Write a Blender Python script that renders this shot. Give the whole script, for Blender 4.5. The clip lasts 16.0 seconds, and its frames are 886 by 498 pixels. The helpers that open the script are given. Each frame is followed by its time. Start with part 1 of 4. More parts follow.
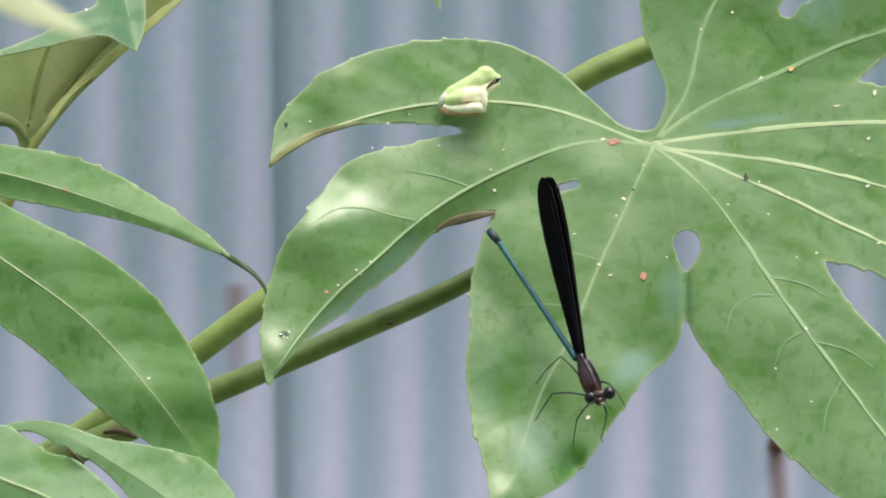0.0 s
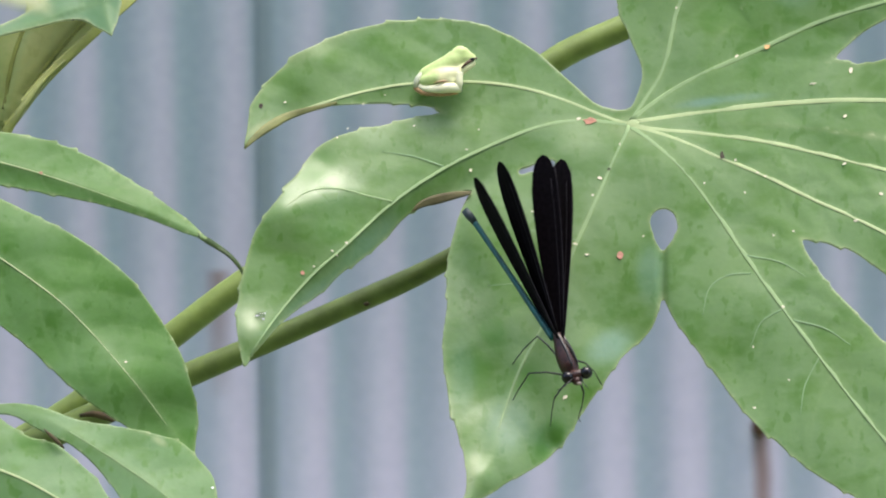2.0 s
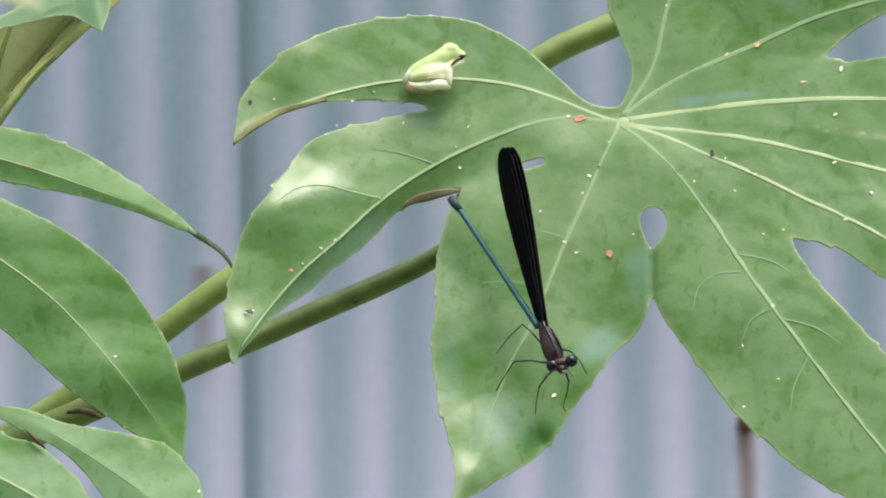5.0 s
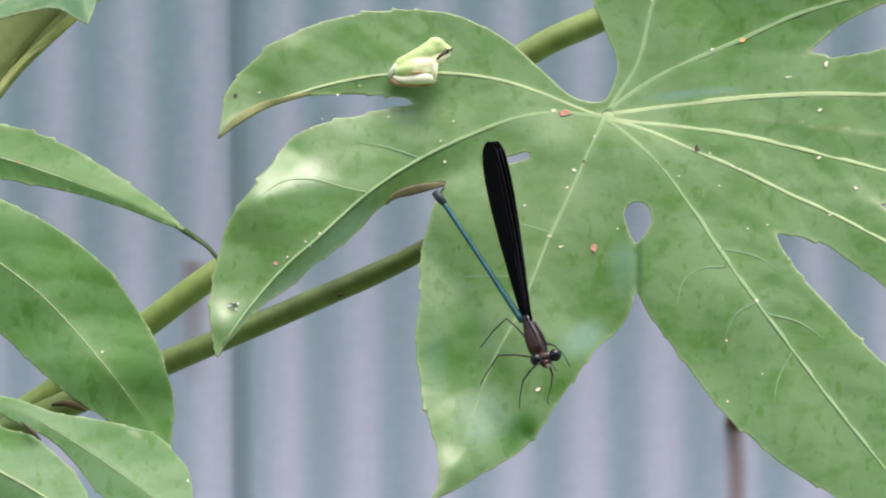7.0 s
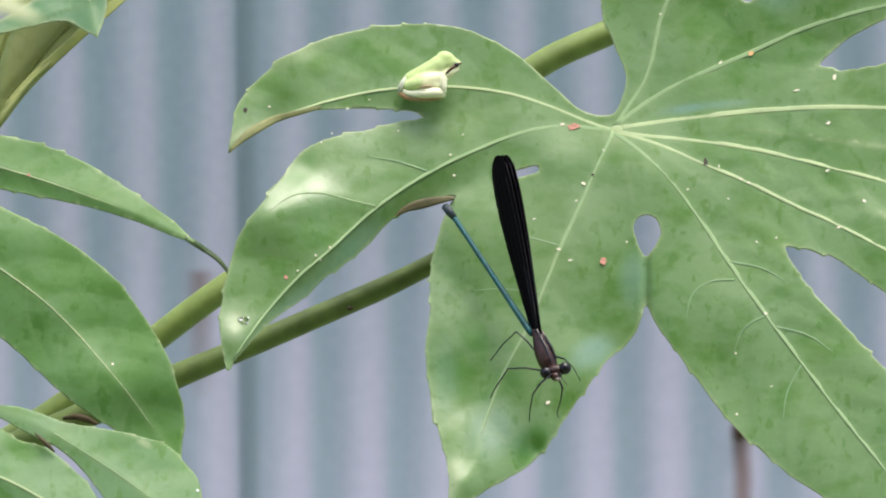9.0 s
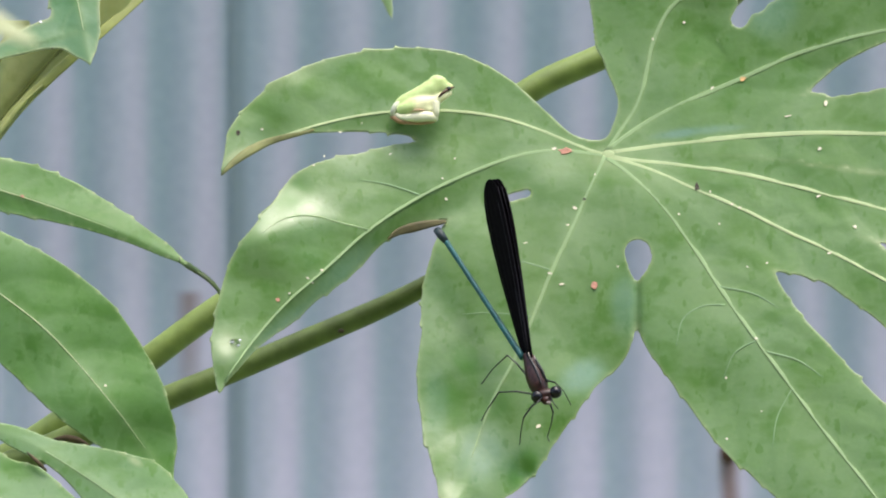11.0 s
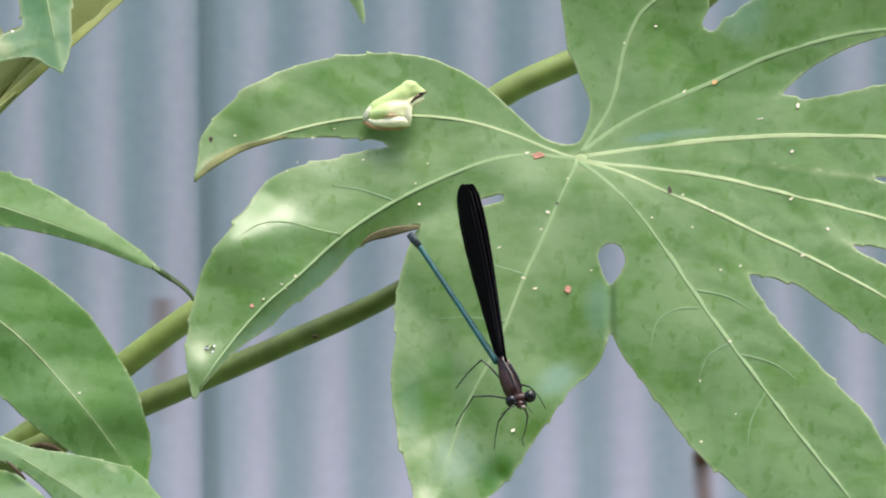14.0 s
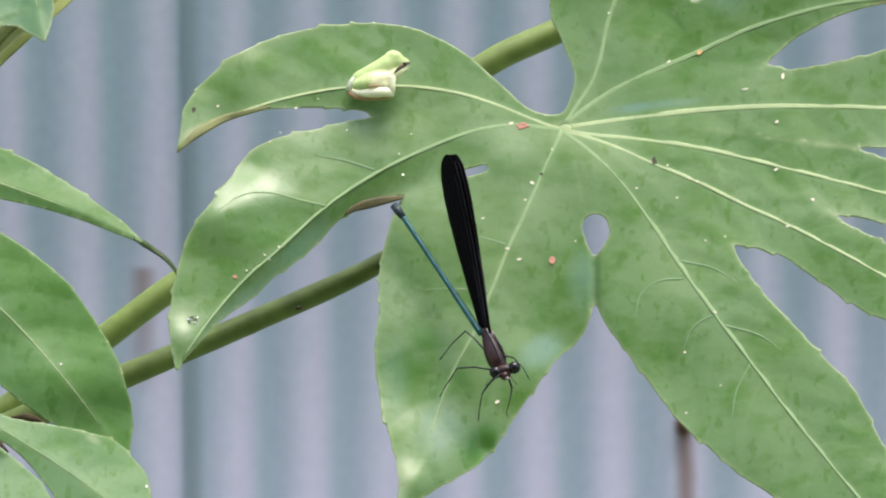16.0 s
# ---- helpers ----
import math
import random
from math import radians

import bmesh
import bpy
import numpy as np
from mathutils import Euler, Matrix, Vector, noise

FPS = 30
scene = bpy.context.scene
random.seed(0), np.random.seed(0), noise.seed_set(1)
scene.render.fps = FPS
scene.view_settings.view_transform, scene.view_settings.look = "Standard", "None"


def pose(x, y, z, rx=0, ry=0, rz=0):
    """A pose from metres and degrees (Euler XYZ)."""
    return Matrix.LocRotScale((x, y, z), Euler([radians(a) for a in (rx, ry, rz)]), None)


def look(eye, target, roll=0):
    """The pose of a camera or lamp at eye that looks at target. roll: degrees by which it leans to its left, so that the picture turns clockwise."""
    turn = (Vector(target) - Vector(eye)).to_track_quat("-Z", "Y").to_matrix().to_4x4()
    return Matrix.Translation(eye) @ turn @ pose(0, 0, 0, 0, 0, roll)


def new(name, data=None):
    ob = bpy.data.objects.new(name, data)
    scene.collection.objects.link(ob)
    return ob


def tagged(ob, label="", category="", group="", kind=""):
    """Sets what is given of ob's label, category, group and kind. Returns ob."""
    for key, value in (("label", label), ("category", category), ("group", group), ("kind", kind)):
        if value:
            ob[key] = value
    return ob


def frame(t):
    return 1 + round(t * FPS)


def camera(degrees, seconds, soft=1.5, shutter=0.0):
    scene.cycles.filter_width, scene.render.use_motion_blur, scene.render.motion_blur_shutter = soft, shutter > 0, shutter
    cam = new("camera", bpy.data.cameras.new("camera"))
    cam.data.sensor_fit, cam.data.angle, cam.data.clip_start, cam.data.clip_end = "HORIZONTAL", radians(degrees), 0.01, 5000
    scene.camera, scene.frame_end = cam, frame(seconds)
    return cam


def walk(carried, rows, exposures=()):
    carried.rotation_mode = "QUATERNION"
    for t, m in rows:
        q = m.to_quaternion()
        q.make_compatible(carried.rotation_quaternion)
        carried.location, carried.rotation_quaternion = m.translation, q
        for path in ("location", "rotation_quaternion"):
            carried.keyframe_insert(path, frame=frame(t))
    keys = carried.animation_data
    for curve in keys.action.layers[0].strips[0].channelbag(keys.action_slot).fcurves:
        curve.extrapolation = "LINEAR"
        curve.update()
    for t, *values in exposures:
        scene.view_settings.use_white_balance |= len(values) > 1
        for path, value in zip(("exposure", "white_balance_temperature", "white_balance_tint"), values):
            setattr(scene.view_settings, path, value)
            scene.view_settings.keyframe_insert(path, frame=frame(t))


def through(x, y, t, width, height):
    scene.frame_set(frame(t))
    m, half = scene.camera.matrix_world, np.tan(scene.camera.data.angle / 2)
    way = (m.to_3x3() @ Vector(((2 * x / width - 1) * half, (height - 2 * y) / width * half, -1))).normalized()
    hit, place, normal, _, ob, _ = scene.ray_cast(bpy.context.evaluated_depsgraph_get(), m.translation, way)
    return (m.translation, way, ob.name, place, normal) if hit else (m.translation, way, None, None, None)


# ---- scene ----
# A leaf with a frog and a damselfly, about 1.2 m from a telephoto lens; a corrugated wall 1 m behind.
cam = camera(10, 16.0, 2.0, 0.5)
cam.data.dof.use_dof = True
cam.data.dof.focus_distance = 1.165
cam.data.dof.aperture_fstop = 45
walk(cam, [
    (0, look((0.00000, -0.00000, 1.20000), (-0.00003, 1.16500, 1.20000), -0.000)),
    (0.5, look((0.00130, 0.00097, 1.19868), (0.00058, 1.16597, 1.19909), -0.135)),
    (1, look((0.00155, 0.00070, 1.19868), (0.00094, 1.16570, 1.20138), -0.282)),
    (1.5, look((0.00218, 0.00139, 1.19818), (0.00261, 1.16639, 1.20048), -0.261)),
    (2, look((0.00318, 0.00244, 1.19797), (0.00544, 1.16744, 1.19546), -0.342)),
    (2.5, look((0.00227, 0.00316, 1.19842), (0.00550, 1.16815, 1.19501), -0.293)),
    (3, look((0.00138, 0.00428, 1.19917), (0.00534, 1.16927, 1.19489), -0.073)),
    (3.5, look((0.00107, 0.00432, 1.19948), (0.00661, 1.16931, 1.19757), 0.146)),
    (4, look((0.00154, 0.00486, 1.19917), (0.00942, 1.16983, 1.19618), 0.037)),
    (4.2, look((0.00127, 0.00538, 1.19873), (0.01034, 1.17034, 1.19606), -0.144)),
    (6.5, look((0.00148, 0.00512, 1.19855), (0.00509, 1.17010, 1.19189), -0.063)),
    (7, look((0.00385, 0.00419, 1.19767), (0.01149, 1.16915, 1.19347), 0.029)),
    (7.5, look((0.00435, 0.00368, 1.19855), (0.01541, 1.16862, 1.19511), -0.220)),
    (8, look((0.00306, 0.00345, 1.19885), (0.01595, 1.16837, 1.19487), -0.288)),
    (8.5, look((0.00228, 0.00251, 1.19923), (0.01073, 1.16748, 1.19635), -0.190)),
    (9, look((0.00222, 0.00102, 1.19977), (0.00924, 1.16600, 1.19658), -0.078)),
    (9.2, look((0.00208, 0.00100, 1.19950), (0.00783, 1.16599, 1.19780), -0.150)),
    (11.3, look((0.00037, -0.00243, 1.20056), (0.01080, 1.16252, 1.20230), 0.255)),
    (11.5, look((-0.00009, -0.00276, 1.20071), (0.01297, 1.16216, 1.20200), 0.106)),
    (12, look((0.00001, -0.00281, 1.20045), (0.01492, 1.16209, 1.20135), 0.017)),
    (12.5, look((0.00045, -0.00327, 1.20019), (0.01719, 1.16160, 1.20529), -0.065)),
    (13, look((0.00097, -0.00294, 1.20006), (0.01822, 1.16192, 1.20562), -0.263)),
    (13.5, look((0.00116, -0.00288, 1.20015), (0.02107, 1.16194, 1.20482), -0.415)),
    (14, look((0.00048, -0.00286, 1.20047), (0.01723, 1.16202, 1.20313), -0.152)),
    (14.5, look((0.00070, -0.00244, 1.20074), (0.01632, 1.16245, 1.20219), -0.042)),
    (15, look((0.00086, -0.00027, 1.20040), (0.01738, 1.16461, 1.19759), -0.120)),
    (15.5, look((-0.00037, 0.00144, 1.20096), (0.01696, 1.16629, 1.19475), -0.172)),
    (16, look((-0.00073, 0.00122, 1.20117), (0.02099, 1.16601, 1.19640), -0.152)),
])

# ---- light ----
SUN_ELEV, SUN_AZ = radians(76), radians(46)      # from the camera's right and a little behind it
world = bpy.data.worlds.new("world")
scene.world = world
world.use_nodes = True
wn = world.node_tree
sky = wn.nodes.new("ShaderNodeTexSky")
sky.sky_type = "NISHITA"
sky.sun_disc = False
sky.sun_elevation = SUN_ELEV
sky.air_density, sky.dust_density, sky.ozone_density = 1.0, 4.0, 1.0
wn.links.new(sky.outputs[0], wn.nodes["Background"].inputs[0])
wn.nodes["Background"].inputs[1].default_value = 0.15
SUN_DIR = Vector((math.cos(SUN_ELEV) * math.sin(SUN_AZ), -math.cos(SUN_ELEV) * math.cos(SUN_AZ), math.sin(SUN_ELEV)))
sky.sun_rotation = math.atan2(SUN_DIR.x, SUN_DIR.y)
sun = new("sun", bpy.data.lights.new("sun", "SUN"))
sun.data.energy, sun.data.angle, sun.data.color = 0.92, radians(34), (1, 0.97, 0.92)
sun.matrix_world = look(SUN_DIR * 10, (0, 0, 0))
scene.view_settings.exposure = 1.27

# ---- materials ----
def nodes(name, rough=0.5, metal=0.0, spec=0.5):
    m = bpy.data.materials.new(name)
    m.use_nodes = True
    b = m.node_tree.nodes["Principled BSDF"]
    b.inputs["Roughness"].default_value, b.inputs["Metallic"].default_value = rough, metal
    b.inputs["Specular IOR Level"].default_value = spec
    return m, m.node_tree, b


def link(t, a, b):
    t.links.new(a, b)


def noise_node(t, scale, detail=4.0, rough=0.55, stretch=None, coord="Object"):
    tc = t.nodes.new("ShaderNodeTexCoord")
    out = tc.outputs[coord]
    if stretch:
        mp = t.nodes.new("ShaderNodeMapping")
        mp.inputs["Scale"].default_value = stretch
        link(t, out, mp.inputs[0])
        out = mp.outputs[0]
    n = t.nodes.new("ShaderNodeTexNoise")
    n.inputs["Scale"].default_value, n.inputs["Detail"].default_value, n.inputs["Roughness"].default_value = scale, detail, rough
    link(t, out, n.inputs["Vector"])
    return n.outputs["Fac"]


def ramp(t, fac, stops):
    r = t.nodes.new("ShaderNodeValToRGB")
    r.color_ramp.elements[0].position, r.color_ramp.elements[0].color = stops[0][0], (*stops[0][1], 1)
    r.color_ramp.elements[1].position, r.color_ramp.elements[1].color = stops[-1][0], (*stops[-1][1], 1)
    for p, c in stops[1:-1]:
        r.color_ramp.elements.new(p).color = (*c, 1)
    link(t, fac, r.inputs[0])
    return r.outputs[0]


def mix(t, fac, a, b, mode="MIX"):
    n = t.nodes.new("ShaderNodeMix")
    n.data_type, n.blend_type = "RGBA", mode
    for sock, val in ((n.inputs[0], fac), (n.inputs[6], a), (n.inputs[7], b)):
        if hasattr(val, "is_linked"):
            link(t, val, sock)
        else:
            sock.default_value = val if isinstance(val, float) else (*val, 1)
    return n.outputs[2]


def math_node(t, op, a, b=0.0, clamp=False):
    n = t.nodes.new("ShaderNodeMath")
    n.operation, n.use_clamp = op, clamp
    for sock, val in zip(n.inputs, (a, b)):
        if hasattr(val, "is_linked"):
            link(t, val, sock)
        else:
            sock.default_value = val
    return n.outputs[0]


def bump(t, b, height, strength, dist):
    n = t.nodes.new("ShaderNodeBump")
    n.inputs["Strength"].default_value, n.inputs["Distance"].default_value = strength, dist
    link(t, height, n.inputs["Height"])
    link(t, n.outputs[0], b.inputs["Normal"])


def simple(name, color, rough=0.5, spec=0.5, var=0.25, scale=400.0, metal=0.0):
    """A plain surface with fine mottling and relief."""
    m, t, b = nodes(name, rough, metal, spec)
    n = noise_node(t, scale)
    lo, hi = [c * (1 - var) for c in color], [min(1, c * (1 + var)) for c in color]
    link(t, ramp(t, n, [(0.3, lo), (0.7, hi)]), b.inputs["Base Color"])
    bump(t, b, n, 0.15, 0.0003)
    return m


def attribute(t, name):
    n = t.nodes.new("ShaderNodeAttribute")
    n.attribute_name = name
    return n.outputs["Fac"]


def leaf_material(name, deep, light, rough=0.42, through=0.12, mottle=1.0):
    """A waxy blade: an even green with darker flecks between the veins, a pale greyish tone in places, and patches that
    also hold painted shade and sheen.
    """
    m, t, b = nodes(name, rough, 0, 0.4)
    fine, cell = noise_node(t, 800, 4), noise_node(t, 330, 3, 0.6)
    rich = [deep[0] * 0.80, deep[1] * 0.92, deep[2] * 0.55]
    base = ramp(t, noise_node(t, 42, 4, 0.6), [(0.30, [d * 0.45 + l * 0.55 for d, l in zip(deep, light)]), (0.70, light)])
    base = mix(t, 0.13, base, ramp(t, fine, [(0.35, [c * 0.75 for c in light]), (0.65, [min(1, c * 1.2) for c in light])]))
    # flecks of a deeper green, drawn out across the lobes
    fleck = noise_node(t, 120, 3, 0.5, (1.0, 1.0, 1.6))
    k = 0.80 * mottle
    base = mix(t, ramp(t, fleck, [(0.48, (0, 0, 0)), (0.66, (k, k, k))]), base, rich)
    k = 0.74 * mottle
    base = mix(t, ramp(t, noise_node(t, 240, 2, 0.5, (1.5, 1.0, 1.0)), [(0.59, (0, 0, 0)), (0.67, (k, k, k))]), base, rich)
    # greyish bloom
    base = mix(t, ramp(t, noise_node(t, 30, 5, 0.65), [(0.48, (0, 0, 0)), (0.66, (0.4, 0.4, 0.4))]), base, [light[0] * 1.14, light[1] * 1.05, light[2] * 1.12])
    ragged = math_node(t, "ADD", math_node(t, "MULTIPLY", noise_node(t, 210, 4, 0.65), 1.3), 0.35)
    # patch colours: own mottles and yellowing, plus shade and sky sheen painted in
    for layer, colour in (("deep", (0.072, 0.190, 0.022)), ("pale", (0.40, 0.45, 0.24)), ("sheen_tint", (0.165, 0.290, 0.205))):
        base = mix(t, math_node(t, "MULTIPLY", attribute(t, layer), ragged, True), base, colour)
    base = mix(t, attribute(t, "vein"), base, (0.23, 0.345, 0.14))
    base = mix(t, attribute(t, "rim"), base, (0.42, 0.47, 0.25))
    base = mix(t, attribute(t, "dry"), base, (0.36, 0.27, 0.12))
    link(t, base, b.inputs["Base Color"])
    # the wax is uneven: glossy in places, rubbed dull in others
    wax = noise_node(t, 95, 3, 0.6)
    smooth = math_node(t, "MULTIPLY", attribute(t, "shine"), ragged, True)
    rubbed = math_node(t, "ADD", math_node(t, "MULTIPLY", wax, 0.24), rough - 0.12)
    link(t, math_node(t, "SUBTRACT", rubbed, math_node(t, "MULTIPLY", smooth, 0.07)), b.inputs["Roughness"])
    gloss = ramp(t, noise_node(t, 75, 4, 0.6), [(0.36, (0.22, 0.22, 0.22)), (0.62, (0.5, 0.5, 0.5))])
    link(t, math_node(t, "ADD", gloss, math_node(t, "MULTIPLY", smooth, 0.22)), b.inputs["Specular IOR Level"])
    bump(t, b, math_node(t, "ADD", math_node(t, "ADD", fine, fleck), cell), 0.09, 0.0004)
    # some of the light passes through the blade
    tr = t.nodes.new("ShaderNodeBsdfTranslucent")
    link(t, mix(t, 1.0, base, (1.0, 1.0, 0.45), "MULTIPLY"), tr.inputs[0])
    ms = t.nodes.new("ShaderNodeMixShader")
    ms.inputs[0].default_value = through
    out = t.nodes["Material Output"]
    link(t, b.outputs[0], ms.inputs[1])
    link(t, tr.outputs[0], ms.inputs[2])
    link(t, ms.outputs[0], out.inputs[0])
    return m


M_LEAF = leaf_material("glossy_green_leaf", (0.094, 0.197, 0.040), (0.146, 0.253, 0.085), 0.36)
M_LEAF2 = leaf_material("bright_green_leaf", (0.102, 0.218, 0.055), (0.150, 0.272, 0.104), 0.46)
M_LEAF3 = leaf_material("deep_green_leaf", (0.074, 0.180, 0.025), (0.110, 0.232, 0.060), 0.48)
M_SHINY = leaf_material("shiny_young_leaf", (0.065, 0.175, 0.058), (0.095, 0.215, 0.088), 0.34, mottle=0.5)
M_PALE_LEAF = leaf_material("pale_leaf", (0.31, 0.34, 0.16), (0.38, 0.41, 0.21), 0.5, mottle=0.2)
M_UNDER = leaf_material("leaf_underside", (0.21, 0.26, 0.062), (0.285, 0.335, 0.105), 0.6, 0.5, 0.5)
M_RIM = simple("pale_leaf_edge", (0.34, 0.42, 0.20), 0.5)
M_VEIN_SOFT = simple("green_side_vein", (0.172, 0.288, 0.122), 0.5, 0.4, 0.12, 300)
M_VEIN = simple("pale_vein", (0.39, 0.475, 0.235), 0.62, 0.25, 0.10, 260)
M_VEIN_MID = simple("green_midrib", (0.255, 0.365, 0.165), 0.65, 0.25, 0.08, 260)
M_STEM = simple("green_petiole", (0.128, 0.180, 0.042), 0.5, 0.4, 0.28, 160)
M_STEM_YELLOW = simple("yellowish_petiole", (0.20, 0.27, 0.062), 0.45, 0.5, 0.2, 160)
M_STALK = simple("yellow_leaf_stalk", (0.25, 0.285, 0.065), 0.45, 0.5, 0.2, 160)
M_BARK = simple("brown_leaf_scar", (0.075, 0.055, 0.028), 0.8, 0.3, 0.4, 300)


BAND_SHIFT = -0.0065      # the painted light and shade bands lie off the crests


def wall_material():
    m, t, b = nodes("weathered_painted_steel", 0.42, 0.0, 0.5)
    streak = noise_node(t, 9, 6, 0.6, (6, 6, 0.35))
    fine = noise_node(t, 220, 4)
    # lit lavender and shaded teal flanks of the corrugation, painted as upright bands
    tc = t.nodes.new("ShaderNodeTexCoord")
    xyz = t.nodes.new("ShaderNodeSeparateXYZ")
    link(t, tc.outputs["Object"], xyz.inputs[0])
    turn = math_node(t, "MULTIPLY", math_node(t, "ADD", xyz.outputs[0], BAND_SHIFT), 2 * math.pi / 0.0318)
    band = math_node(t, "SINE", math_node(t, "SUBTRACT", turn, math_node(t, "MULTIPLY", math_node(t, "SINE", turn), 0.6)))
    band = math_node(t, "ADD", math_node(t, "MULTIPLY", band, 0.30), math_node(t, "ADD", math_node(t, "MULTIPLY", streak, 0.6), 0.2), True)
    low = math_node(t, "MULTIPLY", math_node(t, "SUBTRACT", 1.20, xyz.outputs[2]), 2.4)      # the lower wall's extra brightness, put into the colour
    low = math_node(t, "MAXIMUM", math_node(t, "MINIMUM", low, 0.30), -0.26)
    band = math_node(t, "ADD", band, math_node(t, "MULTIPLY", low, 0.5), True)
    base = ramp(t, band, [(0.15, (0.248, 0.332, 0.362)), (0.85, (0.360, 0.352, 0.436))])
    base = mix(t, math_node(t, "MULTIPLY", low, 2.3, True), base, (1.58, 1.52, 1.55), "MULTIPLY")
    base = mix(t, 0.18, base, ramp(t, fine, [(0.35, (0.24, 0.28, 0.30)), (0.65, (0.43, 0.44, 0.47))]))
    # soft shade along the lap between two sheets, painted as a dark band
    off = math_node(t, "DIVIDE", math_node(t, "ABSOLUTE", math_node(t, "SUBTRACT", xyz.outputs[0], -0.0672)), 0.0052)
    lap = math_node(t, "MULTIPLY", math_node(t, "POWER", math_node(t, "SUBTRACT", 1.0, off, True), 0.8), math_node(t, "ADD", math_node(t, "MULTIPLY", streak, 0.5), 0.4))
    base = mix(t, lap, base, (0.13, 0.165, 0.165))
    # rust that has run down from the nails
    wob = math_node(t, "MULTIPLY", math_node(t, "SUBTRACT", noise_node(t, 60, 4, 0.6, (1, 1, 0.5)), 0.5), 0.004)
    for x0, z0, wide, fall, strength in ((0.1407, 1.121, 0.0050, 0.16, 1.0), (-0.0874, 1.186, 0.0060, 0.055, 0.75)):
        dx = math_node(t, "ABSOLUTE", math_node(t, "SUBTRACT", math_node(t, "ADD", xyz.outputs[0], wob), x0))
        across = math_node(t, "SUBTRACT", 1.0, math_node(t, "DIVIDE", dx, wide), True)
        dz = math_node(t, "DIVIDE", math_node(t, "SUBTRACT", z0, xyz.outputs[2]), fall)
        down = math_node(t, "MULTIPLY", math_node(t, "MULTIPLY", dz, 30.0, True), math_node(t, "SUBTRACT", 1.0, dz, True))
        mask = math_node(t, "MULTIPLY", math_node(t, "POWER", math_node(t, "MULTIPLY", across, down, True), 0.6), strength)
        base = mix(t, mask, base, (0.17, 0.098, 0.075))
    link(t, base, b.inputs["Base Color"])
    link(t, math_node(t, "ADD", math_node(t, "MULTIPLY", streak, 0.3), 0.3), b.inputs["Roughness"])
    bump(t, b, fine, 0.1, 0.0005)
    return m


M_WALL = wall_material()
M_RUST = simple("rust", (0.10, 0.055, 0.035), 0.9, 0.2, 0.5, 300)

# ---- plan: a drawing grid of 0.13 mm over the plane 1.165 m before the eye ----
U, D, EYE_Z = 0.00013, 1.165, 1.2


def place(a, b, d=0.0):
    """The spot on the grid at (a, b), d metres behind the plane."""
    k = (D + d) / D
    return Vector(((a - 784) * U * k, D + d, EYE_Z + (441 - b) * U * k))


def part(name, data, material, parent=None, label="", smooth=True):
    """Links a bmesh or a mesh as one object under a thing or a part."""
    if isinstance(data, bmesh.types.BMesh):
        me = bpy.data.meshes.new(name)
        bmesh.ops.recalc_face_normals(data, faces=data.faces)
        data.to_mesh(me)
        data.free()
    else:
        me = data
    for mat in material if isinstance(material, (list, tuple)) else [material]:
        me.materials.append(mat)
    if smooth:
        me.polygons.foreach_set("use_smooth", [True] * len(me.polygons))
    ob = new(name, me)
    if parent is not None:
        ob.parent = parent
    if label:
        tagged(ob, label)
    return ob


def thing(name, at, label, category, group="", kind=""):
    e = new(name)
    e.empty_display_size = 0.01
    e.location = at
    return tagged(e, label, category, group, kind)


def spline(points, n):
    """A smooth curve (Catmull-Rom) through the points, n samples evenly along it."""
    p = np.array(points, float)
    p = np.vstack([2 * p[0] - p[1], p, 2 * p[-1] - p[-2]])
    out = []
    for i in range(1, len(p) - 2):
        t = np.linspace(0, 1, 24, endpoint=i == len(p) - 3)[:, None]
        out.append(0.5 * (2 * p[i] + (p[i + 1] - p[i - 1]) * t + (2 * p[i - 1] - 5 * p[i] + 4 * p[i + 1] - p[i + 2]) * t**2
                          + (3 * p[i] - p[i - 1] - 3 * p[i + 1] + p[i + 2]) * t**3))
    q = np.vstack(out)
    s = np.concatenate([[0], np.cumsum(np.linalg.norm(np.diff(q, axis=0), axis=1))])
    g = np.linspace(0, s[-1], n)
    return np.stack([np.interp(g, s, q[:, k]) for k in range(q.shape[1])], 1), s[-1]


def tube(bm, points, radii, seg=10, n=0, flat=1.0, cap=True):
    """A tapered round bar along a smooth curve; radii are spread evenly along it."""
    if n:
        pts, _ = spline([tuple(p) for p in points], n)
    else:
        pts = np.array([tuple(p) for p in points], float)
    r = np.interp(np.linspace(0, 1, len(pts)), np.linspace(0, 1, len(radii)), radii)
    rings, up = [], Vector((0.13, -0.9, 0.4))
    for i, p in enumerate(pts):
        tan = Vector(pts[min(i + 1, len(pts) - 1)] - pts[max(i - 1, 0)]).normalized()
        side = tan.cross(up).normalized()
        up = side.cross(tan).normalized()
        rings.append([bm.verts.new(Vector(p) + float(r[i]) * (side * math.cos(a) + up * math.sin(a) * flat))
                      for a in (2 * math.pi * k / seg for k in range(seg))])
    for a, b in zip(rings, rings[1:]):
        for k in range(seg):
            bm.faces.new((a[k], a[(k + 1) % seg], b[(k + 1) % seg], b[k]))
    if cap:
        bm.faces.new(rings[0][::-1])
        bm.faces.new(rings[-1])
    return bm


def blob(bm, centre, size, turn=None, seg=16, rings=10):
    """An ellipsoid."""
    m = Matrix.Translation(centre) @ (turn or Matrix.Identity(4)) @ Matrix.Diagonal((*size, 1))
    bmesh.ops.create_uvsphere(bm, u_segments=seg, v_segments=rings, radius=1, matrix=m)
    return bm


